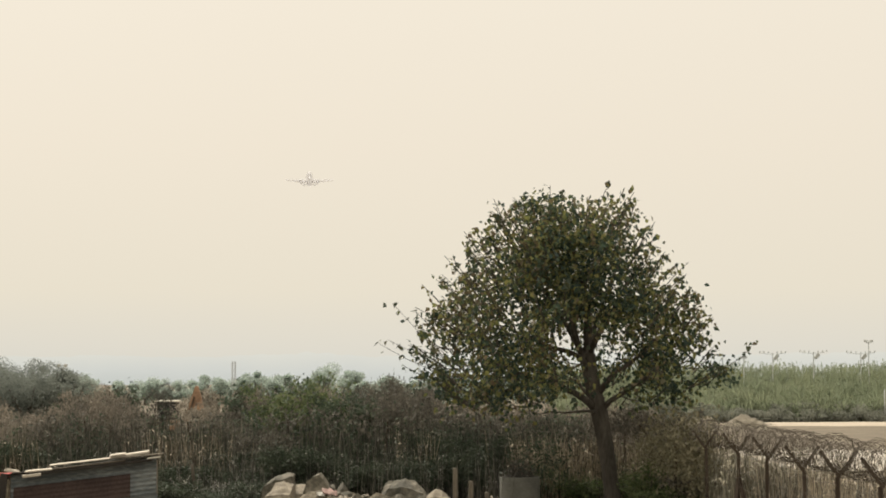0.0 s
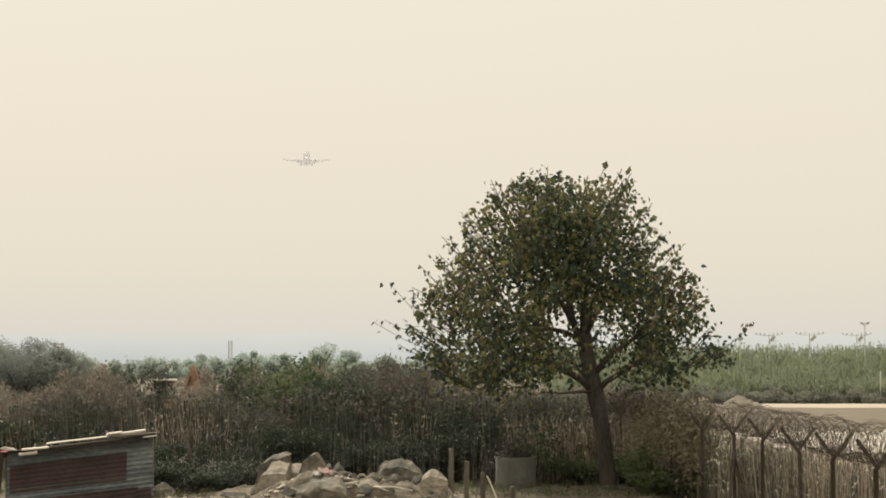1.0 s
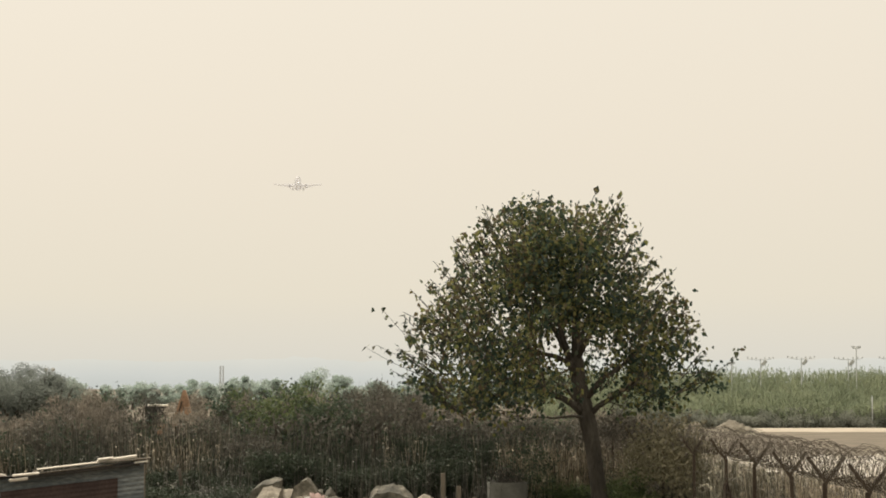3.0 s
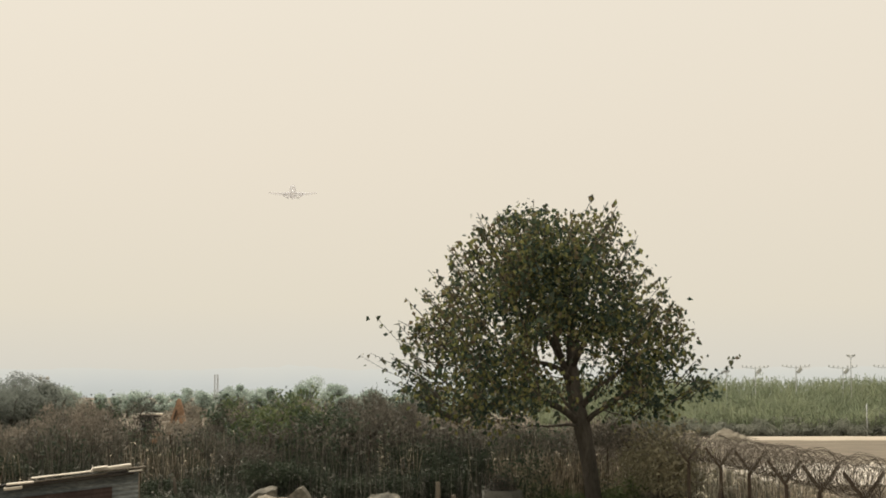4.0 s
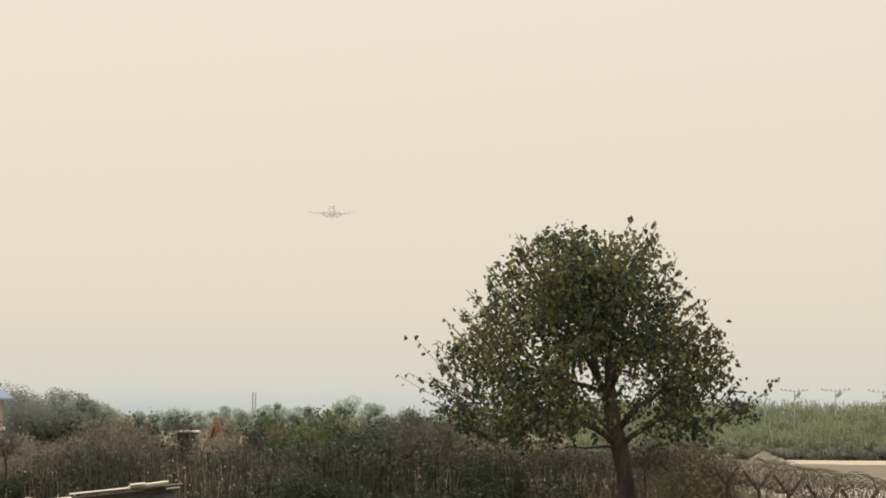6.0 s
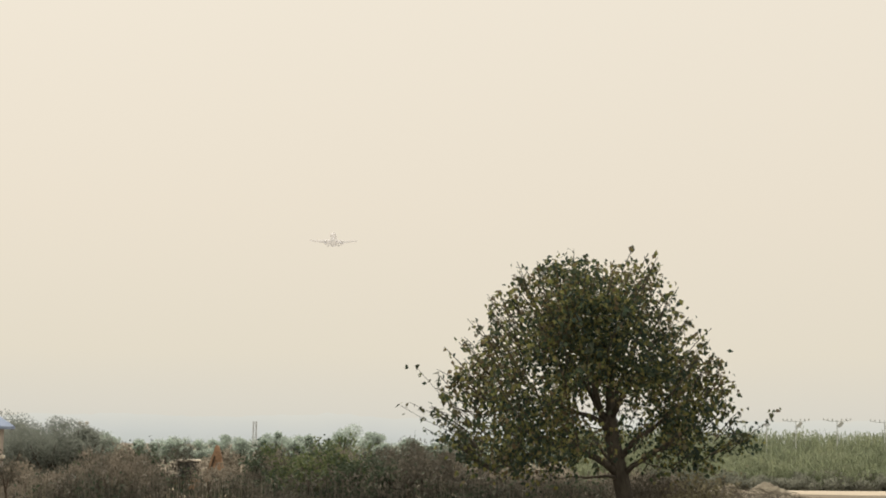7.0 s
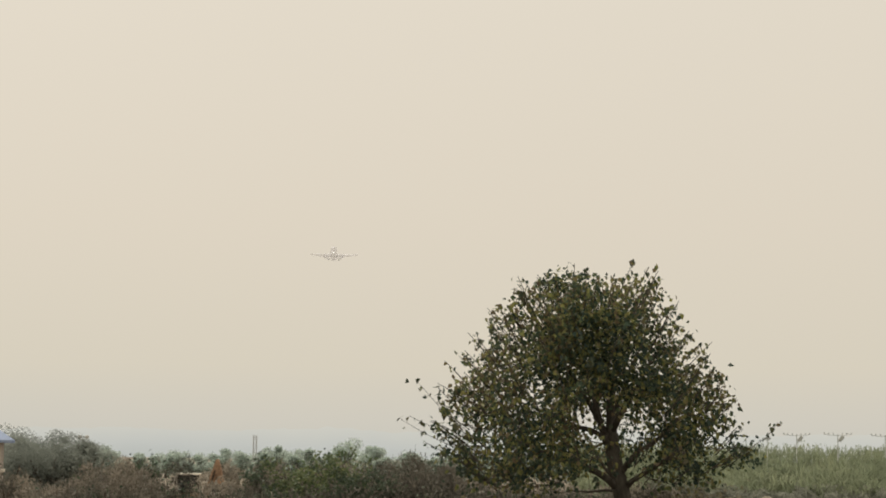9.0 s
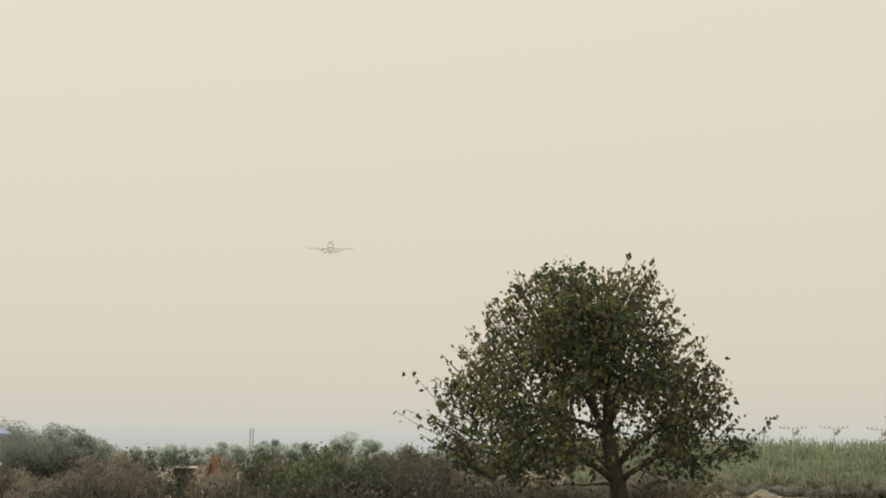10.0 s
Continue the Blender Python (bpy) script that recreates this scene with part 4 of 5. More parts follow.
def hewn(at, base, top, front, back, depth, seed, label, material=M_ROCK):
    """A broken block: base and top are (from, to) across, front and back its heights there."""
    rng = np.random.default_rng(seed)
    bm = bmesh.new()
    d = depth / 2
    for x in base:
        bm.verts.new((x, -d, 0))
        bm.verts.new((x, d, 0))
    for k, x in enumerate(top):
        bm.verts.new((x + rng.normal() * 0.03, -d * 0.82, front * rng.uniform(0.9, 1.0)))
        bm.verts.new((x + rng.normal() * 0.03, d * 0.6, back * (1.0 if k else rng.uniform(0.9, 1.0))))
        bm.verts.new((base[k] * 0.75 + x * 0.25, -d * rng.uniform(0.9, 1.1), front * rng.uniform(0.35, 0.6)))
        bm.verts.new((base[k] * 0.6 + x * 0.4, d * 0.4, back * rng.uniform(0.5, 0.72)))
    bm.verts.new((sum(top) / 2, -d * 1.1, front * rng.uniform(0.6, 0.85)))
    r = bmesh.ops.convex_hull(bm, input=bm.verts[:])
    bmesh.ops.delete(bm, geom=[g for g in r["geom_interior"] if isinstance(g, bmesh.types.BMVert)], context="VERTS")
    s = min(depth, back)
    bmesh.ops.subdivide_edges(bm, edges=bm.edges[:], cuts=5, use_grid_fill=True)
    bmesh.ops.triangulate(bm, faces=bm.faces[:])
    bmesh.ops.smooth_vert(bm, verts=bm.verts[:], factor=0.22, use_axis_x=True, use_axis_y=True, use_axis_z=True)
    bmesh.ops.recalc_face_normals(bm, faces=bm.faces[:])
    for v in bm.verts:
        o = Vector((seed, seed * 0.7, 0))
        v.co += Vector((noise.noise(v.co * 4 + o), noise.noise(v.co * 4 - o), noise.noise(v.co * 4 + o * 2))) * s * 0.10
        v.co += v.co.normalized() * noise.noise(v.co * 12 + o) * s * 0.04
    ob = part("boulder", bm, material)
    ob.matrix_world = pose(*at)
    return tagged(ob, label, "boulder", "boulders of the rubble heap")


def block(at, low, front, crest, depth, seed, label, material=M_ROCK):
    """A cleft block with a steep front and a flat top that rises to the back: low, the front's foot (x);
    front and crest, its upper edges before and behind (x, z)."""
    bm = bmesh.new()
    d = depth / 2
    rows = [[(x * 1.05, -d * 1.02, -0.3) for x in low], [(x, -d, 0.0) for x in low], [(x, -d * 0.80, z) for x, z in front], [(x, d * 0.55, z) for x, z in crest], [(x * 1.05, d, z * 0.55) for x, z in crest], [(x * 1.05, d, -0.3) for x, z in crest]]
    grid = [[bm.verts.new(p) for p in r] for r in rows]
    for r, q in zip(grid, grid[1:]):
        for i in range(len(r) - 1):
            bm.faces.new((r[i], r[i + 1], q[i + 1], q[i]))
    bm.faces.new([r[0] for r in grid])
    bm.faces.new([r[-1] for r in grid][::-1])
    bm.faces.new(grid[0][::-1] + grid[-1])
    bmesh.ops.triangulate(bm, faces=bm.faces[:])
    bmesh.ops.subdivide_edges(bm, edges=bm.edges[:], cuts=4, use_grid_fill=True)
    bmesh.ops.triangulate(bm, faces=bm.faces[:])
    o = Vector((seed * 1.7, seed * 0.7, 0))
    for v in bm.verts:
        v.co += Vector((noise.noise(v.co * 3.4 + o), noise.noise(v.co * 3.4 - o), noise.noise(v.co * 3.4 + o * 2))) * depth * 0.05
        v.co += Vector((noise.noise(v.co * 11 + o), noise.noise(v.co * 11 - o), noise.noise(v.co * 11 + o * 2))) * depth * 0.022
    ob = part("boulder", bm, material)
    ob.matrix_world = pose(*at)
    return tagged(ob, label, "boulder", "boulders of the rubble heap")


block((-4.22, 44.3, 0.33), (-0.42, 0.0, 0.40), ((-0.29, 0.50), (0.0, 0.68), (0.37, 0.73)), ((-0.05, 0.74), (0.30, 0.84), (0.43, 0.78)), 0.75, 101, "large dark grey-brown boulder leaning on another")
block((-4.12, 43.35, 0.28), (-0.41, 0.0, 0.33), ((-0.24, 0.36), (0.06, 0.42), (0.32, 0.40)), ((-0.04, 0.66), (0.14, 0.72), (0.40, 0.68)), 0.85, 102, "large pale boulder with a flat lit top", M_ROCK_PALE)
block((-3.60, 43.9, 0.42), (-0.17, 0.0, 0.17), ((-0.15, 0.24), (0.0, 0.25), (0.14, 0.24)), ((-0.14, 0.46), (0.02, 0.48), (0.17, 0.47)), 0.7, 103, "flat pale stone slab between two boulders", M_ROCK_PALE)
block((-3.18, 43.8, 0.60), (-0.34, -0.25, -0.06, 0.08, 0.22, 0.38), ((-0.33, 0.10), (-0.24, 0.36), (-0.06, 0.50), (0.06, 0.54), (0.17, 0.42), (0.37, 0.14)), ((-0.28, 0.12), (-0.18, 0.40), (-0.01, 0.55), (0.08, 0.59), (0.20, 0.44), (0.38, 0.15)), 0.5, 104, "upright pointed grey boulder")
hewn((-2.88, 44.2, 0.40), (-0.18, 0.16), (-0.10, 0.08), 0.40, 0.48, 0.4, 105, "small grey stone behind a pointed boulder")
hewn((-2.60, 43.9, 0.40), (-0.24, 0.24), (0.0, 0.07), 0.42, 0.56, 0.4, 106, "small pointed grey stone")
block((-1.10, 43.8, 0.46), (-0.50, -0.30, 0.0, 0.28, 0.56), ((-0.47, 0.16), (-0.30, 0.33), (-0.02, 0.39), (0.25, 0.34), (0.53, 0.20)), ((-0.44, 0.24), (-0.22, 0.47), (0.05, 0.55), (0.30, 0.46), (0.53, 0.30)), 0.95, 107, "wide rounded boulder, dark with stains and shade")
block((-0.22, 43.1, 0.42), (-0.33, -0.10, 0.12, 0.33), ((-0.30, 0.14), (-0.10, 0.24), (0.10, 0.20), (0.31, 0.10)), ((-0.24, 0.24), (-0.06, 0.40), (0.10, 0.36), (0.28, 0.20)), 0.6, 108, "angular pale boulder at the heap's edge", M_ROCK_PALE)
block((-3.02, 41.75, 0.26), (-0.42, 0.0, 0.42), ((-0.40, 0.10), (0.0, 0.16), (0.38, 0.10)), ((-0.34, 0.26), (0.02, 0.33), (0.36, 0.24)), 0.85, 109, "broad pale boulder low in the heap")
block((-1.75, 42.3, 0.34), (-0.30, 0.0, 0.28), ((-0.26, 0.12), (0.02, 0.17), (0.26, 0.08)), ((-0.2, 0.24), (0.04, 0.28), (0.24, 0.18)), 0.5, 121, "broken pale stone on the heap", M_ROCK_PALE)
block((-3.75, 42.3, 0.22), (-0.30, 0.0, 0.34), ((-0.28, 0.08), (0.0, 0.14), (0.30, 0.12)), ((-0.24, 0.18), (0.04, 0.26), (0.30, 0.24)), 0.55, 122, "low flat stone before a large boulder", M_ROCK_PALE)
boulder((-2.86, 44.3, 0.55), (0.146, 0.146, 0.26), 105, "small pale round stone", 40, 0, 0)
hewn((-1.06, 43.8, 0.34), (-0.68, 0.72), (-0.34, 0.26), 0.40, 0.68, 0.9, 107, "wide rounded boulder, dark with stains and shade")
hewn((-0.18, 43.1, 0.12), (-0.42, 0.44), (-0.2, 0.05), 0.30, 0.64, 0.6, 108, "angular pale boulder at the heap's edge", M_ROCK_PALE)
hewn((-2.75, 41.6, 0.24), (-0.56, 0.54), (-0.30, 0.34), 0.30, 0.46, 0.8, 109, "broad pale boulder low in the heap")
boulder((-0.62, 43.3, 0.36), (0.224, 0.224, 0.28), 108, "small brown stone on the heap", 20, 0, 0)
boulder((-4.55, 43.6, 0.12), (0.19, 0.168, 0.26), 110, "small pale stone beside a boulder", 10, 0, 0)
boulder((-2.2, 43.2, 0.42), (0.213, 0.224, 0.28), 111, "small broken stone on the heap", 35, 20, 10)
boulder((-2.55, 42.7, 0.36), (0.269, 0.224, 0.28), 112, "small broken stone on the heap", 75, 0, 14)
boulder((-5, 43.1, 0.05), (0.448, 0.336, 0.26), 113, "low pale stone at the heap's edge", 25, 0, 0)
boulder((-5.75, 45.2, 0.02), (0.403, 0.336, 0.3), 114, "low pale stone on the earth", 50, 0, 5)
boulder((-6.95, 44.6, -0.02), (0.381, 0.336, 0.42), 115, "pale stone beside the tin shed", 15, 0, 0)
boulder((-1.55, 42.6, 0.2), (0.314, 0.28, 0.24), 116, "flat broken stone low in the heap", 70, 0, 0)
boulder((0.15, 42.6, 0), (0.224, 0.224, 0.22), 117, "small stone by a wooden post", 70, 0, 0)


rock_rng = np.random.default_rng(77)
for i in range(46):                                # middling stones strewn over the heap
    x, y = rock_rng.uniform(-5.0, 0.3), rock_rng.uniform(41.7, 43.6)
    r = math.hypot((x + 2.3) / 3.3, (y - 43.4) / 2.0)
    s = 0.09 + 0.2 * rock_rng.uniform() ** 2
    boulder((x, y, max(0.60 * (math.cos(min(r, 1) * math.pi) * 0.5 + 0.5), 0.68 * (math.cos(min(math.hypot((x + 2.85) / 2.5, (y - 42.55) / 1.25), 1) * math.pi) * 0.5 + 0.5)) - 0.03), (s * 1.2, s, s * 0.95), 150 + i, "middling broken stone on the heap", rock_rng.uniform(0, 360), rock_rng.uniform(-15, 15), 0)


def rubble(name, seed, n, place, smin, smax, label, material=M_STONE):
    rng = np.random.default_rng(seed)
    V, F = [], []
    for i in range(n):
        x, y, z = place(rng)
        s = rng.uniform(smin, smax)
        p = rng.normal(size=(6, 3))
        oct6 = np.array([(1, 0, 0), (-1, 0, 0), (0, 1, 0), (0, -1, 0), (0, 0, 1), (0, 0, -1)], float) + p * 0.22
        oct6 *= s * np.array([1, 1, 0.7])
        a = rng.uniform(0, 6.28)
        c, sn = math.cos(a), math.sin(a)
        oct6 = oct6 @ np.array([[c, sn, 0], [-sn, c, 0], [0, 0, 1]])
        b = len(V)
        V += [tuple(q + np.array([x, y, z])) for q in oct6]
        F += [(b + i0, b + i1, b + i2) for i0, i1, i2 in ((0, 2, 4), (2, 1, 4), (1, 3, 4), (3, 0, 4), (2, 0, 5), (1, 2, 5), (3, 1, 5), (0, 3, 5))]
    return tagged(link_mesh(name, V, F, material), label, "rubble", kind="stuff")


def on_heap(g):
    x, y = g.uniform(-6.8, 1.0), g.uniform(41.0, 46.0)
    r = math.hypot((x + 2.3) / 3.3, (y - 43.4) / 2.0)
    r2 = math.hypot((x + 2.85) / 2.5, (y - 42.55) / 1.25)
    return x, y, max(0.62 * (math.cos(min(r, 1) * math.pi) * 0.5 + 0.5), 0.70 * (math.cos(min(r2, 1) * math.pi) * 0.5 + 0.5)) + 0.02


rubble("rubble", 91, 1500, on_heap, 0.025, 0.11, "loose broken stones on the earth heap")
rubble("stone_bed", 92, 2600, lambda g: (g.uniform(13, 34), g.uniform(66, 82), 0.05), 0.10, 0.32, "bed of pale sunlit stones beyond the fence", mat("sunlit_stone", [(0.460, 0.419, 0.352), (0.569, 0.527, 0.460), (0.653, 0.619, 0.561)], 0.8, 2.0, 10.0, 0.2, island=0.5))
mound("earth_mound", (17.9, 124.5, 0), 1.7, 1.4, 0.85, M_PALE_EARTH, "small heap of pale earth by the road", 12)
mound("earth_mound", (20.7, 124.0, 0), 2.5, 1.5, 0.82, M_PALE_EARTH, "small heap of pale earth by the road", 14)


# ---- litter on and by the heap ----
def scrap(name, at, size, material, label, seed, turn=(0, 0, 0)):
    bm = bmesh.new()
    bmesh.ops.create_grid(bm, x_segments=7, y_segments=6, size=0.5)
    for v in bm.verts:
        v.co = Vector((v.co.x * size[0], v.co.y * size[1], size[2] * noise.noise(Vector((v.co.x * 4, v.co.y * 4, seed)))))
    bmesh.ops.solidify(bm, geom=bm.faces[:], thickness=0.008)
    ob = part(name, bm, material, smooth=True)
    ob.matrix_world = pose(*at, *turn)
    return tagged(ob, label, "litter")


M_PINK = mat("faded_pink_sack", [(0.26, 0.16, 0.14), (0.36, 0.25, 0.225), (0.44, 0.36, 0.32)], 0.8, 5.0, 30.0, 0.2)
M_SACK = mat("white_sack", [(0.36, 0.345, 0.31), (0.48, 0.465, 0.43)], 0.7, 5.0, 30.0, 0.2)
scrap("sack", (-2.78, 42.42, 0.80), (0.36, 0.28, 0.12), M_PINK, "faded pink plastic sack crumpled on the heap", 3, (25, 10, 20))
scrap("sack", (-2.98, 42.3, 0.76), (0.2, 0.16, 0.06), M_SACK, "scrap of pale plastic on the heap", 5, (30, 0, 0))
scrap("sack", (-5.55, 47.9, 0.42), (0.10, 0.09, 0.05), M_SACK, "scrap of white plastic caught in the shrubs", 7, (60, 0, 0))
for x, y, z, L, rz in ((-1.15, 42.1, 0.42, 0.9, 12), (-1.5, 42.0, 0.42, 0.5, -30), (-2.1, 42.2, 0.5, 0.6, 40)):
    v, f = tube_data([[((-L / 2, 0, 0), 0.022), ((-0.05, 0.02, 0.03), 0.026), ((L / 2, 0, -0.03), 0.015)]], 6)
    st = tagged(link_mesh("stick", v, f, M_PLANK, smooth=True), "pale bare stick lying on the heap", "stick")
    st.matrix_world = pose(x, y, z, 0, 4, rz)
v, f = tube_data([[((0, 0, -0.2), 0.055), ((-0.03, 0, 0.5), 0.05), ((-0.10, 0, 0.95), 0.05), ((-0.13, 0, 1.25), 0.04)]], 8)
st = tagged(link_mesh("leaning_pole", v, f, M_WOOD, smooth=True), "grey wooden pole leaning before the hedge", "pole")
st.location = (-6.6, 47.2, 0)


# ---- wooden stakes and the concrete ring ----
def stake(at, h, r, seed, label, lean=(0, 0), cord=False):
    root = empty("wooden_stake", at, label, "post", "row of wooden stakes")
    rng = np.random.default_rng(seed)
    path = [((lean[0] * t * h + rng.normal() * 0.006, lean[1] * t * h, -0.2 + (h + 0.2) * t), r * (1.05 - 0.14 * t + 0.05 * rng.normal())) for t in (0, 0.2, 0.4, 0.6, 0.8, 0.93, 0.99)]
    path.append(((path[-1][0][0], path[-1][0][1], h + 0.005), r * 0.72))
    v, f = tube_data([path], 10)
    link_mesh("pole", v, f, M_WOOD, root, smooth=True)
    if cord:
        p = [((0.05, -r, h - 0.06), 0.014), ((0.12, -r - 0.02, h - 0.2), 0.014), ((0.22, -r - 0.05, h - 0.45), 0.014), ((0.42, -0.2, 0.25), 0.014), ((0.5, -0.25, 0.02), 0.014)]
        v, f = tube_data([p], 5)
        link_mesh("cord", v, f, M_PLANK, root, "pale rope hanging from the stake")
    return root


stake((0.20, 43.2, 0), 1.30, 0.058, 1, "grey weathered wooden stake beside the rubble")
stake((0.48, 37.7, 0), 1.30, 0.056, 2, "grey weathered wooden stake with a split head", (0.02, 0))
stake((0.78, 33.9, 0), 1.30, 0.05, 3, "grey weathered wooden stake with a hanging rope", (-0.02, 0), True)
stake((1.17, 30.0, 0), 1.30, 0.052, 4, "short grey weathered wooden stake")


def concrete_ring():
    root = empty("concrete_ring", (1.94, 47.7, 0), "grey concrete well ring with weeds in it", "well ring")
    n, ro, ri, h = 40, 0.54, 0.46, 0.86
    V, F = [], []
    prof = [(ro, -0.05), (ro, h - 0.03), (ro - 0.025, h), (ri + 0.02, h), (ri, h - 0.03), (ri, 0.15)]
    for i in range(n):
        a = 2 * math.pi * i / n
        for r, z in prof:
            w = 1 + 0.008 * noise.noise(Vector((math.cos(a) * 3, math.sin(a) * 3, z * 4)))
            V.append((r * w * math.cos(a), r * w * math.sin(a), z + (0.012 * noise.noise(Vector((math.cos(a) * 5, math.sin(a) * 5, 1))) if z > 0.5 else 0)))
    k = len(prof)
    for i in range(n):
        j = (i + 1) % n
        for s in range(k - 1):
            F.append((i * k + s, j * k + s, j * k + s + 1, i * k + s + 1))
    F.append(tuple(i * k + k - 1 for i in reversed(range(n))))
    link_mesh("ring", V, F, M_CONC, root, smooth=True)
    rng = np.random.default_rng(8)
    base = np.c_[rng.normal(size=(160, 2)) * 0.2, np.full(160, 0.3)]
    V, F = stalk_data(rng, base, rng.uniform(0.6, 1.1, 160), 0.18, 0.006, 3, 0.3, 0.014)
    tagged(np_mesh("weed_tuft", V, F, M_TWIG, root, "brown weeds growing out of the ring"), kind="stuff")


concrete_ring()


# ---- tin shed ----
def corrugated(bm, origin, u, v, w, h, pitch=0.076, depth=0.0055, thick=0.004):
    """A ribbed sheet: u runs across the ribs' length, v across the ribs."""
    u, v = Vector(u).normalized(), Vector(v).normalized()
    nrm = u.cross(v)
    n = max(4, int(h / pitch * 4))
    rows = []
    for i in range(n + 1):
        s = h * i / n
        o = Vector(origin) + v * s + nrm * depth * math.sin(s / pitch * 2 * math.pi)
        rows.append((bm.verts.new(o), bm.verts.new(o + u * w), bm.verts.new(o + nrm * thick), bm.verts.new(o + u * w + nrm * thick)))
    for a, b in zip(rows, rows[1:]):
        bm.faces.new((a[0], a[1], b[1], b[0]))
        bm.faces.new((a[2], b[2], b[3], a[3]))
        bm.faces.new((a[0], b[0], b[2], a[2]))
        bm.faces.new((a[1], a[3], b[3], b[1]))
    bm.faces.new((rows[0][0], rows[0][2], rows[0][3], rows[0][1]))
    bm.faces.new((rows[-1][0], rows[-1][1], rows[-1][3], rows[-1][2]))


def tin_shed():
    root = empty("shed", (-7.2, 29.6, 0), "low shed of rusty and zinc corrugated sheets", "shed", rz=9.3)
    W, D = 2.34, 2.2
    zl, zr = 1.88, 2.14                           # eaves rise along the front
    slope = (zr - zl) / W
    u = Vector((1, 0, slope))
    for x, y, h in ((0, 0.03, zl - 0.03), (W, 0.03, zr - 0.03), (0, D, zl - 0.32), (W, D, zr - 0.32), (W * 0.62, 0.03, zl + slope * W * 0.62 - 0.03)):
        v, f = tube_data([[((x, y, -0.1), 0.05), ((x, y, h), 0.045)]], 8)
        link_mesh("corner_pole", v, f, M_WOOD, root)

    def sheet(x0, x1, top0, h, material, y, label):
        bm = bmesh.new()
        corrugated(bm, (x0, y, zl + slope * x0 - top0 - h), u, (0, 0, 1), (x1 - x0) * math.sqrt(1 + slope ** 2), h)
        part("wall_sheet", bm, material, root, label)
    sheet(-0.02, W + 0.02, -0.02, 1.3, M_TIN, -0.02, "zinc corrugated sheet")
    sheet(0.03, 1.93, 0.21, 0.46, M_RUST, -0.05, "red-brown rusty sheet")
    sheet(-0.02, W + 0.04, 0.60, 0.40, M_TIN, -0.045, "zinc corrugated sheet")
    sheet(0.0, 2.12, 0.80, 0.64, M_RUST, -0.08, "dull rusted corrugated sheet")
    sheet(2.08, W + 0.0, 0.84, 0.5, M_RUST, -0.10, "red-brown rusty sheet")
    sheet(0.0, W, 1.15, 0.75, M_RUST, -0.03, "red-brown rusty sheet")
    for x in (-0.03, W + 0.03):                   # side walls
        bm = bmesh.new()
        corrugated(bm, (x, 0, 0.0), (0, 1, 0), (0, 0, 1), D, (zl if x < 1 else zr) - 0.34)
        part("side_sheet", bm, M_TIN, root)
    bm = bmesh.new()
    corrugated(bm, (0, D, 0.0), u, (0, 0, 1), W, zl - 0.38)
    part("back_sheet", bm, M_TIN, root)
    # roof sheets, laid lapping, falling to the back a little
    for i, x0 in enumerate((-0.12, 0.48, 1.08, 1.68)):
        bm = bmesh.new()
        corrugated(bm, (x0, -0.16 + 0.03 * i, zl + slope * x0 + 0.03 + 0.012 * (i % 2)), (0, 1, -0.13), (1, 0, slope), D + 0.3, 0.72, pitch=0.15, depth=0.005)
        part("roof_sheet", bm, M_DARK if i != 1 else M_RUST, root)
    # boards and battens along the roof's front edge; dark strips stand in for shadow gaps
    rng = np.random.default_rng(4)
    for x0, x1, y, dz, t, m in ((-0.02, 2.34, 0.03, 0.045, 0.10, M_DARK), (0.61, 1.62, -0.05, 0.150, 0.02, M_PLANK), (1.58, 2.24, -0.02, 0.170, 0.045, M_PLANK), (1.60, 1.85, -0.07, 0.195, 0.03, M_PLANK), (1.70, 2.48, -0.10, 0.130, 0.022, M_WOOD),
                                (0.66, 1.85, -0.14, 0.085, 0.035, M_WOOD), (1.30, 2.15, -0.12, 0.095, 0.03, M_DARK), (0.20, 2.30, -0.15, 0.04, 0.05, M_DARK), (0.22, 0.66, -0.15, 0.095, 0.03, M_PLANK), (0.18, 0.48, -0.20, 0.03, 0.05, M_PLANK), (2.20, 2.42, -0.12, 0.075, 0.02, M_PLANK)):
        bm = bmesh.new()
        tilt = Matrix.Rotation(-math.atan(slope) - rng.normal() * 0.015, 3, "Y") @ Matrix.Rotation(radians(9 if m is M_PLANK else 3), 3, "X")
        xm = (x0 + x1) / 2
        box(bm, (xm, y, zl + slope * xm + dz - 0.06), (x1 - x0, 0.10, t * 0.8), tilt, 0.005)
        part("board", bm, m, root)
    return root


tin_shed()
# rock shapes as pale lumps; the first stands in for a white sack
for x, y, z, s, sd in ((-7.18, 29.58, 1.93, (0.17, 0.13, 0.08), 5), (-6.62, 29.75, 1.98, (0.05, 0.05, 0.05), 6), (-6.50, 29.77, 1.99, (0.05, 0.04, 0.05), 7), (-6.38, 29.79, 2.005, (0.04, 0.04, 0.06), 9)):
    ob = part("stone", rock_bm(sd, s), M_STONE)
    ob.location = (x, y, z)
    tagged(ob, "pale lump lying on the shed roof", "stone", "stones on the shed roof")


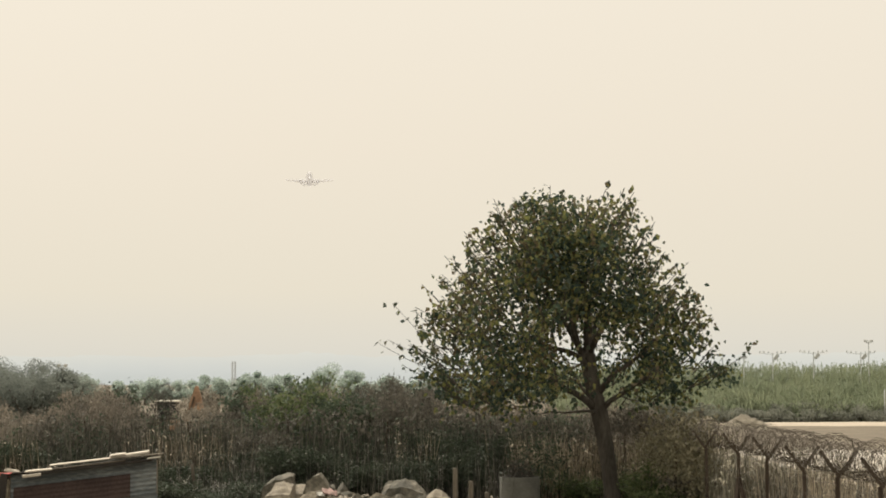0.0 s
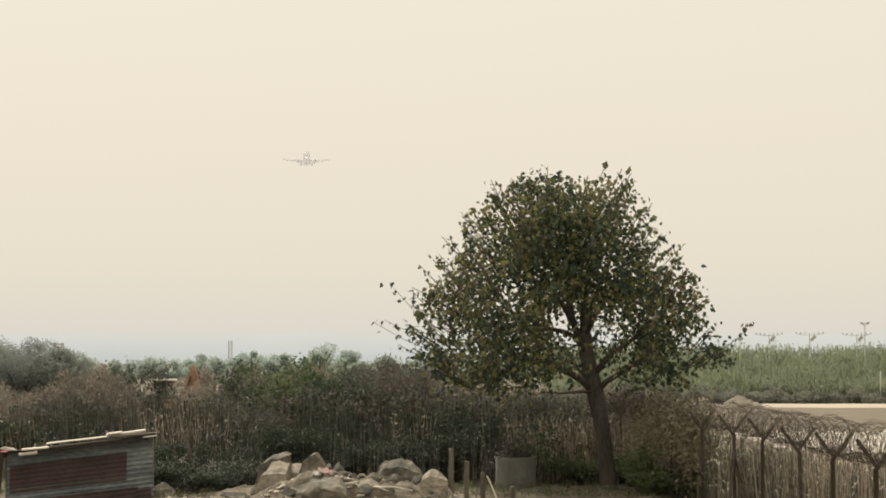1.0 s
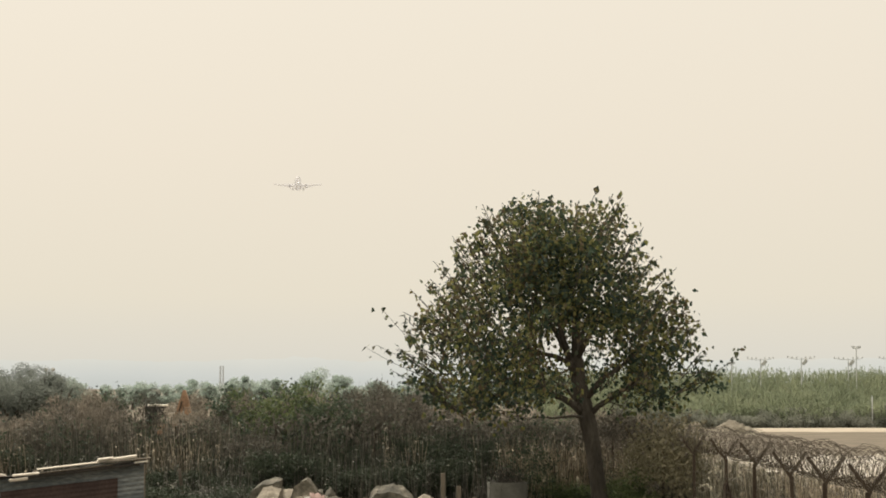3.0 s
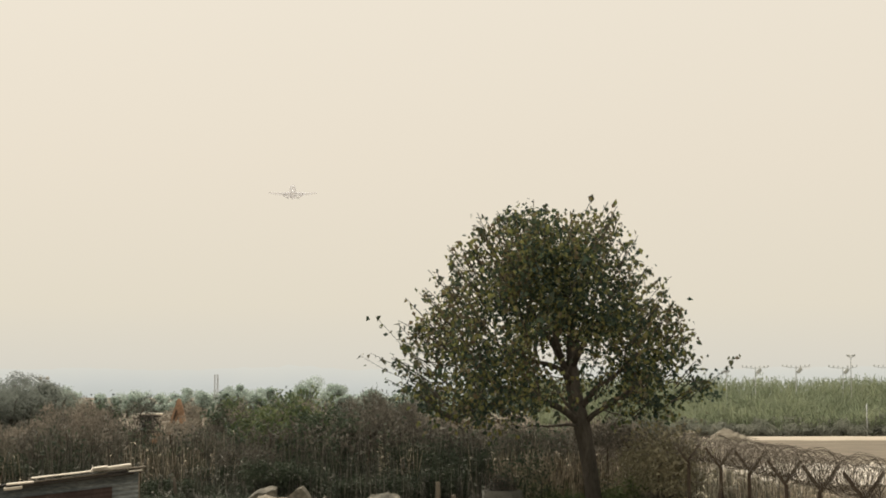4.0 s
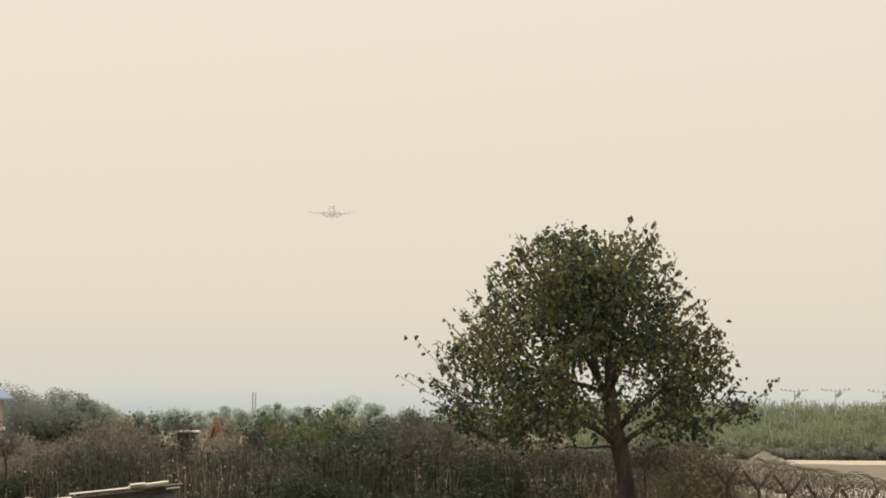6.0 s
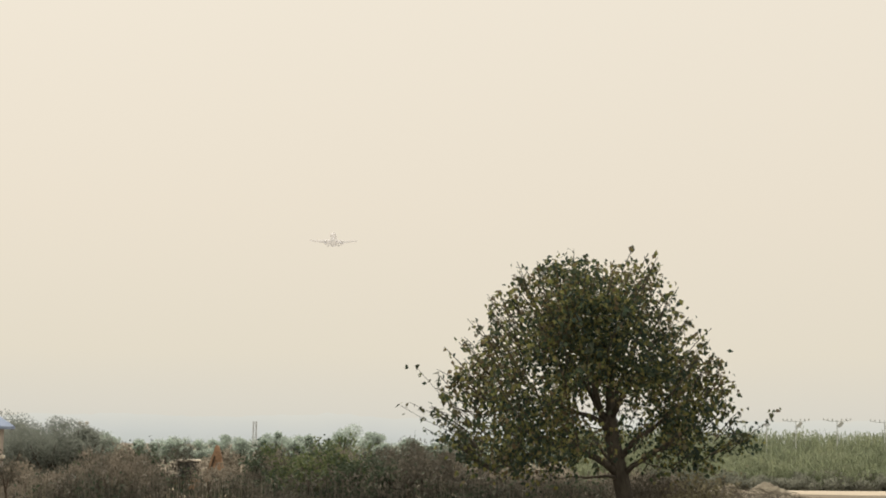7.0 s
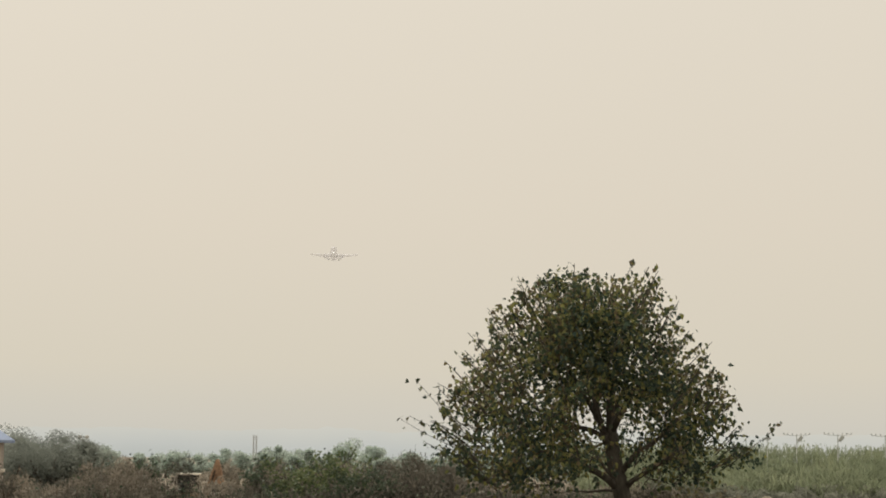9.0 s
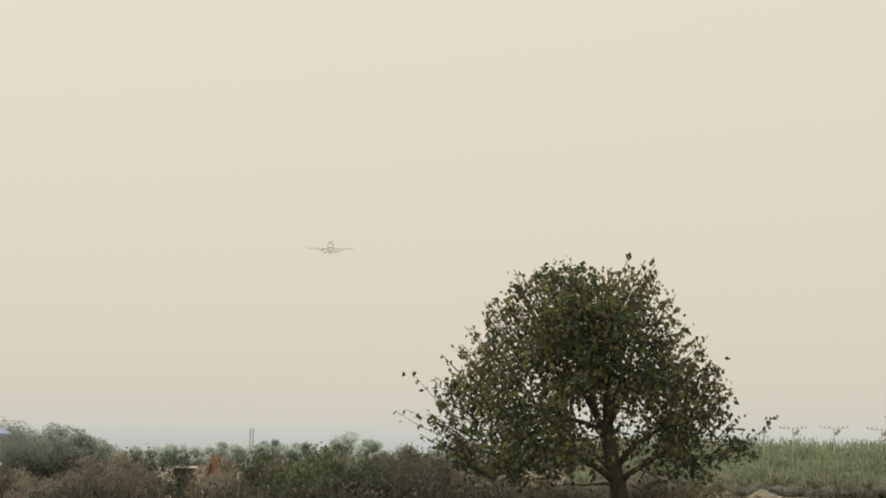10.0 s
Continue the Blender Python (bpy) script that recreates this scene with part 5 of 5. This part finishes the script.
def lean_to():
    """Dark boards and a red cloth beside the shed."""
    root = empty("board_stack", (-7.72, 29.7, 0), "dark boards leaning against the shed", "boards")
    for i, (x, t, h) in enumerate(((0.05, -9, 1.75), (0.2, -6, 1.68), (-0.2, -4, 1.5), (0.36, -4, 1.92))):
        bm = bmesh.new()
        box(bm, (x, 0.05 * i if i < 3 else -0.28, h / 2), (0.2 if i < 3 else 0.12, 0.03, h), Matrix.Rotation(radians(-t), 3, "Y"), 0.005)
        part("board", bm, M_DARK, root)
    bm = bmesh.new()
    bmesh.ops.create_grid(bm, x_segments=10, y_segments=8, size=0.5)
    for v in bm.verts:
        v.co = Vector((v.co.x * 1.2, v.co.y * 0.5, 0.05 * noise.noise(v.co * 5) - 0.25 * max(0, abs(v.co.y) - 0.3)))
    bmesh.ops.solidify(bm, geom=bm.faces[:], thickness=0.012)
    cloth = part("cloth", bm, M_RED, smooth=True)
    cloth.location = (-7.85, 30.0, 1.9)
    tagged(cloth, "faded red cloth spread over dark boards", "cloth")


lean_to()


# ---- beyond the hedge ----
def far_tree(name, at, h, w, n, leaf, material, seed, label, clumps=14, stem=0.25):
    rng = np.random.default_rng(seed)
    root = empty(name, at, label, "tree", "far trees")
    v, f = tube_data([[((0, 0, -0.3), stem), ((0.1, 0, h * 0.3), stem * 0.8), ((0.05, 0.1, h * 0.6), stem * 0.5)]] +
                     [[((0, 0, h * 0.25), stem * 0.5), ((math.cos(a) * w * 0.15, math.sin(a) * w * 0.15, h * 0.45), stem * 0.35), ((math.cos(a) * w * 0.3, math.sin(a) * w * 0.3, h * 0.7), stem * 0.15)] for a in (0.3, 1.5, 2.8, 4.1, 5.3)], 6)
    link_mesh("trunk", v, f, M_BARK, root)
    pts = []
    for i in range(clumps):
        a = rng.uniform(0, 6.28)
        r = w * 0.5 * rng.uniform(0, 0.72) ** 0.7
        z = h * rng.uniform(0.25, 0.86) * (1 - 0.28 * (2 * r / w) ** 2)
        c = np.array([r * math.cos(a), r * math.sin(a), z])
        s = w * rng.uniform(0.12, 0.22)
        q = rng.normal(size=(n // clumps, 3))
        q /= np.linalg.norm(q, axis=1)[:, None]
        q *= rng.uniform(0.55, 1.05, (len(q), 1))
        pts.append(c + q * s * np.array([1, 1, 0.75]))
    pts = np.concatenate(pts)
    pts = pts[(pts[:, 2] > 0.1)]
    V, F = leaf_data(rng, pts, leaf, leaf * 0.6, 0.25)
    np_mesh("crown", V, F, material, root)
    return root


# pale leaf tones that carry the haze between here and the trees
M_BROWNSCRUB = mat("hazed_brown_leaf", [(0.165, 0.148, 0.120), (0.220, 0.195, 0.156), (0.275, 0.242, 0.192)], 0.8, 0.5, 8.0, 0.0, island=0.4, through_light=0.4)
M_MIDTREE = mat("hazed_tree_leaf", [(0.160, 0.180, 0.160), (0.190, 0.208, 0.183), (0.222, 0.236, 0.205)], 0.9, 0.25, 6.0, 0.0, island=0.1, through_light=0.6, clear=0.3)
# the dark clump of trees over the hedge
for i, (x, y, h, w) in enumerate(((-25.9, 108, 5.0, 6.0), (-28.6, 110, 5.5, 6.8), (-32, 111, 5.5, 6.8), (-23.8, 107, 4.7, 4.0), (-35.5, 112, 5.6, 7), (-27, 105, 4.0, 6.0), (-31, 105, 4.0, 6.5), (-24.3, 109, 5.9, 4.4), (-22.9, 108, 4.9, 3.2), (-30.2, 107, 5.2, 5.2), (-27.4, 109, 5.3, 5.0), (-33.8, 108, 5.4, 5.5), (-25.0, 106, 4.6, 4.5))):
    far_tree("tree", (x, y, 0), h * 0.975, w, 12500, 0.12, M_MIDTREE, 200 + i, "dense grey-green tree with haze in its leaf colour", 34)
# hazy trees along the far edge of the fields, the haze put into M_FAR
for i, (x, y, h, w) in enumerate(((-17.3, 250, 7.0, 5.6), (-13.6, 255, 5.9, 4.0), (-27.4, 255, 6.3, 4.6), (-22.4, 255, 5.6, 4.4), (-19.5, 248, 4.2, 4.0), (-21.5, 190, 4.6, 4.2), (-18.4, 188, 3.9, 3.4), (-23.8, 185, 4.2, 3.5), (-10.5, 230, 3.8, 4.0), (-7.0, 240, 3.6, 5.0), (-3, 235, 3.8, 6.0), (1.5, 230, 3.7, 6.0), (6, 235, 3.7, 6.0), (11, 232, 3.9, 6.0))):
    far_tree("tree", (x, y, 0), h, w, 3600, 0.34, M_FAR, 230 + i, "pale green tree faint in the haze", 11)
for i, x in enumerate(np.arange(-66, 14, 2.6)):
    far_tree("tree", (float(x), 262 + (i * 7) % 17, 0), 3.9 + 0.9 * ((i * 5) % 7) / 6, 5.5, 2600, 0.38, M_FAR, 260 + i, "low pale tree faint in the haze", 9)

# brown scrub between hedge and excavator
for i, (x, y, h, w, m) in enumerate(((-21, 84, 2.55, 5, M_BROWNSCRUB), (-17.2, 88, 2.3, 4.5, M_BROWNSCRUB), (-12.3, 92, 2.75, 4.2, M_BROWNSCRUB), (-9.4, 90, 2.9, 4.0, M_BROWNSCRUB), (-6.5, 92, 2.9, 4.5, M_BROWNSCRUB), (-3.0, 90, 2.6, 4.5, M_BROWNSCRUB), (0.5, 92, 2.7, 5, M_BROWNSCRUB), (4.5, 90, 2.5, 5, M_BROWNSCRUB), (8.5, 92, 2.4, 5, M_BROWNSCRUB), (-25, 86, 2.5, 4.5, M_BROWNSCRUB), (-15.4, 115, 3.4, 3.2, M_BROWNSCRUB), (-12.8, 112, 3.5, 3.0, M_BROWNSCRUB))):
    far_tree("shrub", (x, y, 0), h * 0.92, w, 2600, 0.16, m, 290 + i, "hazed brown-grey scrub beyond the hedge", 22, 0.06)["category"] = "shrub"


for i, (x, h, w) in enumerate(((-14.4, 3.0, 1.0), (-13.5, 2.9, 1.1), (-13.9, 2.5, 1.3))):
    far_tree("shrub", (x, 97.5, 0), h, w, 420, 0.12, M_BROWNSCRUB, 350 + i, "thin hazed brown scrub before the excavator", 12, 0.04)["category"] = "shrub"


def excavator():
    root = empty("excavator", (-15.6, 100, 0), "orange excavator with a cream cab roof, half hidden behind scrub", "excavator")
    bm = bmesh.new()
    box(bm, (0, 0, 0.95), (1.7, 1.5, 0.7), None, 0.08)
    part("body", bm, M_ORANGE, root)
    cab = bmesh.new()
    box(cab, (0, -0.15, 1.8), (1.0, 1.0, 1.02), None, 0.05)
    cab = part("cab", cab, M_GLASSDARK, root, "dark glazed cab")
    bm = bmesh.new()
    box(bm, (0, -0.15, 2.36), (1.24, 1.2, 0.11), None, 0.04)
    part("cab_roof", bm, M_CREAM, cab, "cream-painted cab roof")
    for sx in (-0.48, 0.48):
        for sy in (-0.63, 0.33):
            bm = bmesh.new()
            box(bm, (sx, sy, 1.8), (0.07, 0.07, 1.04))
            part("cab_post", bm, M_DARK, cab)
    for sy in (-0.7, 0.7):
        bm = bmesh.new()
        pts = []
        for i in range(20):
            a = 2 * math.pi * i / 20
            pts.append((math.copysign(0.75, math.cos(a)) * (abs(math.cos(a)) ** 0.4) * 1.15, 0.3 + 0.3 * math.sin(a)))
        ring = [[bm.verts.new((x, sy + k, z)) for x, z in pts] for k in (-0.2, 0.2)]
        for i in range(20):
            bm.faces.new((ring[0][i], ring[0][(i + 1) % 20], ring[1][(i + 1) % 20], ring[1][i]))
        bm.faces.new(ring[0])
        bm.faces.new(ring[1])
        part("track", bm, M_RUBBER, root)

    def beam(name, path, w):
        bm = bmesh.new()
        for (a, ha), (b, hb) in zip(path, path[1:]):
            a, b = Vector(a), Vector(b)
            d = (b - a).normalized()
            nn = Vector((-d.z, 0, d.x))
            vs = [bm.verts.new(p + nn * s * h * 0.5 + Vector((0, t * w, 0))) for p, h in ((a, ha), (b, hb)) for s in (-1, 1) for t in (-0.5, 0.5)]
            for q in ((0, 1, 3, 2), (4, 6, 7, 5), (0, 4, 5, 1), (2, 3, 7, 6), (0, 2, 6, 4), (1, 5, 7, 3)):
                bm.faces.new([vs[k] for k in q])
        return part(name, bm, M_ORANGE, root)
    beam("boom", [((0.9, -0.2, 1.1), 0.3), ((1.28, -0.2, 1.9), 0.34), ((1.54, -0.2, 2.75), 0.28), ((1.62, -0.2, 3.2), 0.16)], 0.34)
    beam("dipper", [((1.62, -0.25, 3.1), 0.18), ((1.72, -0.25, 2.6), 0.30), ((1.84, -0.25, 1.8), 0.34)], 0.26)
    v, f = tube_data([[((1.2, -0.45, 1.5), 0.06), ((1.5, -0.45, 2.6), 0.05)]], 8)
    link_mesh("ram", v, f, M_POST, root)
    bm = bmesh.new()
    box(bm, (2.0, -0.25, 1.5), (0.5, 0.6, 0.5), None, 0.1)
    part("bucket", bm, M_POST, root)


excavator()


def lattice_mast(at, h, w):
    root = empty("lattice_mast", at, "slim grey lattice mast far in the haze", "mast")
    corners = [(sx * w / 2, sy * w / 2) for sx, sy in ((-1, -1), (1, -1), (1, 1), (-1, 1))]
    for x, y in corners:
        v, f = tube_data([[((x, y, -0.3), 0.045), ((x, y, h), 0.035)]], 4)
        link_mesh("leg", v, f, M_STEEL, root)
    n = 8
    paths = []
    for k in range(n):
        for (x, y), (x2, y2) in zip(corners, corners[1:] + corners[:1]):
            paths.append([((x, y, h * k / n), 0.018), ((x2, y2, h * (k + 1) / n), 0.018)])
            paths.append([((x, y, h * (k + 1) / n), 0.018), ((x2, y2, h * (k + 1) / n), 0.018)])
    v, f = tube_data(paths, 3)
    link_mesh("bracing", v, f, M_STEEL, root)


lattice_mast((-23.9, 200, 0), 5.7, 0.36)


def twin_lamp():
    root = empty("lamp_post", (-27.0, 125, 0), "slim lamp post with two lamp heads over the trees", "lamp post")
    v, f = tube_data([[((0, 0, -0.2), 0.06), ((0, 0, 4.5), 0.045)]], 6)
    link_mesh("pole", v, f, M_STEEL, root)
    for x in (-0.24, 0.24):
        v, f = tube_data([[((0, 0, 4.3), 0.03), ((x, 0, 4.5), 0.025)]], 5)
        arm = link_mesh("arm", v, f, M_STEEL, root)
        bm = bmesh.new()
        box(bm, (x, 0, 4.62), (0.27, 0.22, 0.24), None, 0.06)
        part("lamp_head", bm, M_MAST, arm)


twin_lamp()


def blue_roof_tower():
    root = empty("watch_hut", (-22.55, 80, -0.12), "small plastered hut with a blue hipped roof", "hut")
    bm = bmesh.new()
    box(bm, (0, 0, 2.0), (2.7, 2.7, 4.2))
    wall = part("wall", bm, M_WALL, root)
    bm = bmesh.new()
    lo = [bm.verts.new((sx * 1.75, sy * 1.75, 4.12)) for sx, sy in ((-1, -1), (1, -1), (1, 1), (-1, 1))]
    lo2 = [bm.verts.new((v.co.x, v.co.y, 4.0)) for v in lo]
    top = bm.verts.new((0, 0, 5.55))
    for i in range(4):
        bm.faces.new((lo[i], lo[(i + 1) % 4], top))
        bm.faces.new((lo2[i], lo2[(i + 1) % 4], lo[(i + 1) % 4], lo[i]))
    bm.faces.new(lo2[::-1])
    part("roof", bm, M_BLUE, root, "blue sheet roof")
    for z, h, name in ((2.75, 0.14, "ledge"), (0.1, 0.2, "plinth")):
        bm = bmesh.new()
        box(bm, (0, 0, z), (2.86, 2.86, h), None, 0.02)
        part(name, bm, M_CREAM if z > 1 else M_CONC, root)
    win = bmesh.new()
    box(win, (0.1, -1.36, 3.35), (1.3, 0.05, 0.8))
    win = part("window", win, M_GLASSDARK, root)
    for x in (-0.58, 0.1, 0.78):
        bm = bmesh.new()
        box(bm, (x, -1.40, 3.35), (0.06, 0.05, 0.84))
        part("window_frame", bm, M_CREAM, win)


blue_roof_tower()


# ---- tall cane field and what stands in it ----
def cane_field():
    rng = np.random.default_rng(33)
    n = 9000
    u = rng.uniform(0, 1, n)
    base = np.c_[rng.uniform(9, 58, n), 141.8 + u * 20, np.full(n, -0.1)]
    h = 1.0 + 3.35 * np.minimum(1, u * 1.25) ** 0.75 + 0.5 * np.array([noise.noise(Vector((x * 0.35, y * 0.25, 1))) for x, y in base[:, :2]]) + rng.normal(size=n) * 0.2
    h = np.maximum(h, 0.6)
    V, F = stalk_data(rng, base, h, 0.05, 0.02, 13, 1.0, 0.034, (1.2, 5.0))
    tagged(np_mesh("cane_field", V, F, M_CANE), "tall green cane grass in a dense stand", "cane", kind="stuff")
    for row, (y, h0, h1, step) in enumerate(((141.4, 0.8, 1.35, 1.5), (142.8, 1.4, 2.2, 1.9))):
        x = 13.0
        while x < 53:
            far_tree("shrub", (x, y + rng.normal() * 0.3, 0), rng.uniform(h0, h1), rng.uniform(2.4, 3.6), 1000, 0.17, M_SCRUB, int(320 + row * 60 + x), "low hazed grey-green scrub before the cane", 9, 0.05)["category"] = "shrub"
            x += step * rng.uniform(0.8, 1.2)


cane_field()


def light_mast(x, h, bar, lean=0.0):
    """A slim pole with a crossbar of small lamps and a tilted lamp head under it."""
    root = empty("light_mast", (x, 153.0, 0), "slim grey steel mast with a crossbar of small lamps", "light mast", "masts beyond the cane")
    v, f = tube_data([[((0, 0, -0.2), 0.055), ((lean * 0.5, 0, h * 0.6), 0.045), ((lean, 0, h + 0.12), 0.035)]], 6)
    link_mesh("pole", v, f, M_MAST, root)
    v, f = tube_data([[((lean - bar / 2, 0, h + 0.10), 0.02), ((lean - bar * 0.2, 0, h), 0.026), ((lean + bar * 0.2, 0, h), 0.026), ((lean + bar / 2, 0, h + 0.10), 0.02)]], 5)
    cross = link_mesh("crossbar", v, f, M_MAST, root)
    for t in (-0.5, -0.34, -0.17, 0.17, 0.34, 0.5):
        bm = bmesh.new()
        box(bm, (lean + bar * t, 0, h + 0.12 + 0.12 * abs(t)), (0.09, 0.09, 0.16), None, 0.02)
        part("lamp", bm, M_MAST, cross)
    if bar > 1.2:
        bm = bmesh.new()
        box(bm, (lean + 0.30, 0, h - 0.26), (0.52, 0.16, 0.30), Matrix.Rotation(radians(-48), 3, "Y"), 0.03)
        head = part("lamp_head", bm, M_MAST, root, "dark tilted lamp head")
        v, f = tube_data([[((lean * 0.9, 0, h - 0.62), 0.025), ((lean + 0.22, 0, h - 0.36), 0.025)]], 5)
        link_mesh("bracket", v, f, M_MAST, head)


for x, h, bar in ((28.0, 5.62, 2.2), (31.5, 5.68, 2.3), (35.55, 5.62, 2.4), (36.25, 6.55, 0.7), (39.4, 5.65, 2.3), (25.5, 5.2, 0.5)):
    light_mast(x, h, bar, 0.04)
v, f = tube_data([[((34.6, 140.9, -0.2), 0.045), ((34.6, 140.9, 2.6), 0.035)]], 8)
tagged(link_mesh("marker_pole", v, f, M_STEEL, smooth=True), "slim pale pole beside the dusty road", "pole")


# ---- the aircraft on its way in, made see-through to look faint in haze ----
def airliner():
    root = empty("airliner", (-108, 1400, 163), "twin-engined airliner coming in with its wheels down", "aircraft")
    root.rotation_euler = (radians(-8), 0, radians(4))
    root.scale = (1.3, 1.3, 1.3)

    def shell(name, rings, material, sides=16, label=""):
        V, F = [], []
        for (x, y, z), rx, rz in rings:
            for s in range(sides):
                a = 2 * math.pi * s / sides
                V.append((x + rx * math.cos(a), y, z + rz * math.sin(a)))
        for i in range(len(rings) - 1):
            for s in range(sides):
                q = (s + 1) % sides
                F.append((i * sides + s, i * sides + q, (i + 1) * sides + q, (i + 1) * sides + s))
        F.append(tuple(range(sides)))
        F.append(tuple((len(rings) - 1) * sides + s for s in reversed(range(sides))))
        return link_mesh(name, V, F, material, root, label, True)
    shell("fuselage", [((0, -16, -0.3), 0.2, 0.2), ((0, -15, -0.2), 1.0, 1.0), ((0, -13, 0), 1.7, 1.8), ((0, -10, 0), 1.95, 2.0), ((0, 8, 0), 1.95, 2.0), ((0, 14, 0.7), 1.0, 1.1), ((0, 18, 1.2), 0.25, 0.3)], M_PLANE)

    def slab(name, pts, thick):
        """A flying surface from root to tip: (leading x,y,z), chord."""
        bm = bmesh.new()
        secs = []
        for (x, y, z), c in pts:
            t = thick * c
            up = (0, 0, t) if name != "fin" else (t, 0, 0)
            o = Vector((x, y, z))
            secs.append([bm.verts.new(o), bm.verts.new(o + Vector((0, c * 0.3, 0)) + Vector(up)), bm.verts.new(o + Vector((0, c, -0.03 * c if name != "fin" else 0))), bm.verts.new(o + Vector((0, c * 0.3, 0)) - Vector(up) * 0.6)])
        for a, b in zip(secs, secs[1:]):
            for i in range(4):
                j = (i + 1) % 4
                bm.faces.new((a[i], a[j], b[j], b[i]))
        bm.faces.new(secs[0])
        bm.faces.new(secs[-1][::-1])
        part(name, bm, M_PLANE, root)
    for s in (-1, 1):
        slab("wing", [((s * 1.2, -4, -1.0), 7.5), ((s * 6, -1.2, -0.5), 5.2), ((s * 14.6, 3.4, 1.1), 2.0)], 0.17)
        slab("tailplane", [((s * 0.3, 13.5, 1.2), 3.2), ((s * 5.2, 16, 1.6), 1.4)], 0.06)
        shell("engine", [((s * 5, -4.6, -1.9), 0.9, 0.9), ((s * 5, -4.0, -1.9), 1.1, 1.1), ((s * 5, -2, -1.9), 1.05, 1.05), ((s * 5, 0, -1.8), 0.6, 0.6)], M_PLANE)
        v, f = tube_data([[((s * 3.2, 1, -1.2), 0.18), ((s * 3.2, 1, -3.1), 0.16)]], 6)
        leg = link_mesh("gear_leg", v, f, M_GEAR, root)
        for k in (-0.35, 0.35):
            v, f = tube_data([[((s * 3.2 + k - 0.16, 1, -3.1), 0.48), ((s * 3.2 + k + 0.16, 1, -3.1), 0.48)]], 12)
            link_mesh("wheel", v, f, M_GEAR, leg)
    slab("fin", [((0, 11.5, 1.5), 5.0), ((0, 16, 6.4), 2.2)], 0.05)
    v, f = tube_data([[((0, -12, -1.5), 0.15), ((0, -12, -3.4), 0.15)]], 6)
    leg = link_mesh("gear_leg", v, f, M_GEAR, root)
    bm = bmesh.new()
    bmesh.ops.create_uvsphere(bm, u_segments=10, v_segments=6, radius=0.3)
    for q in bm.verts:
        q.co += Vector((0, -12.4, -1.9))
    part("landing_light", bm, M_LAMP, leg, "bright landing light")


airliner()
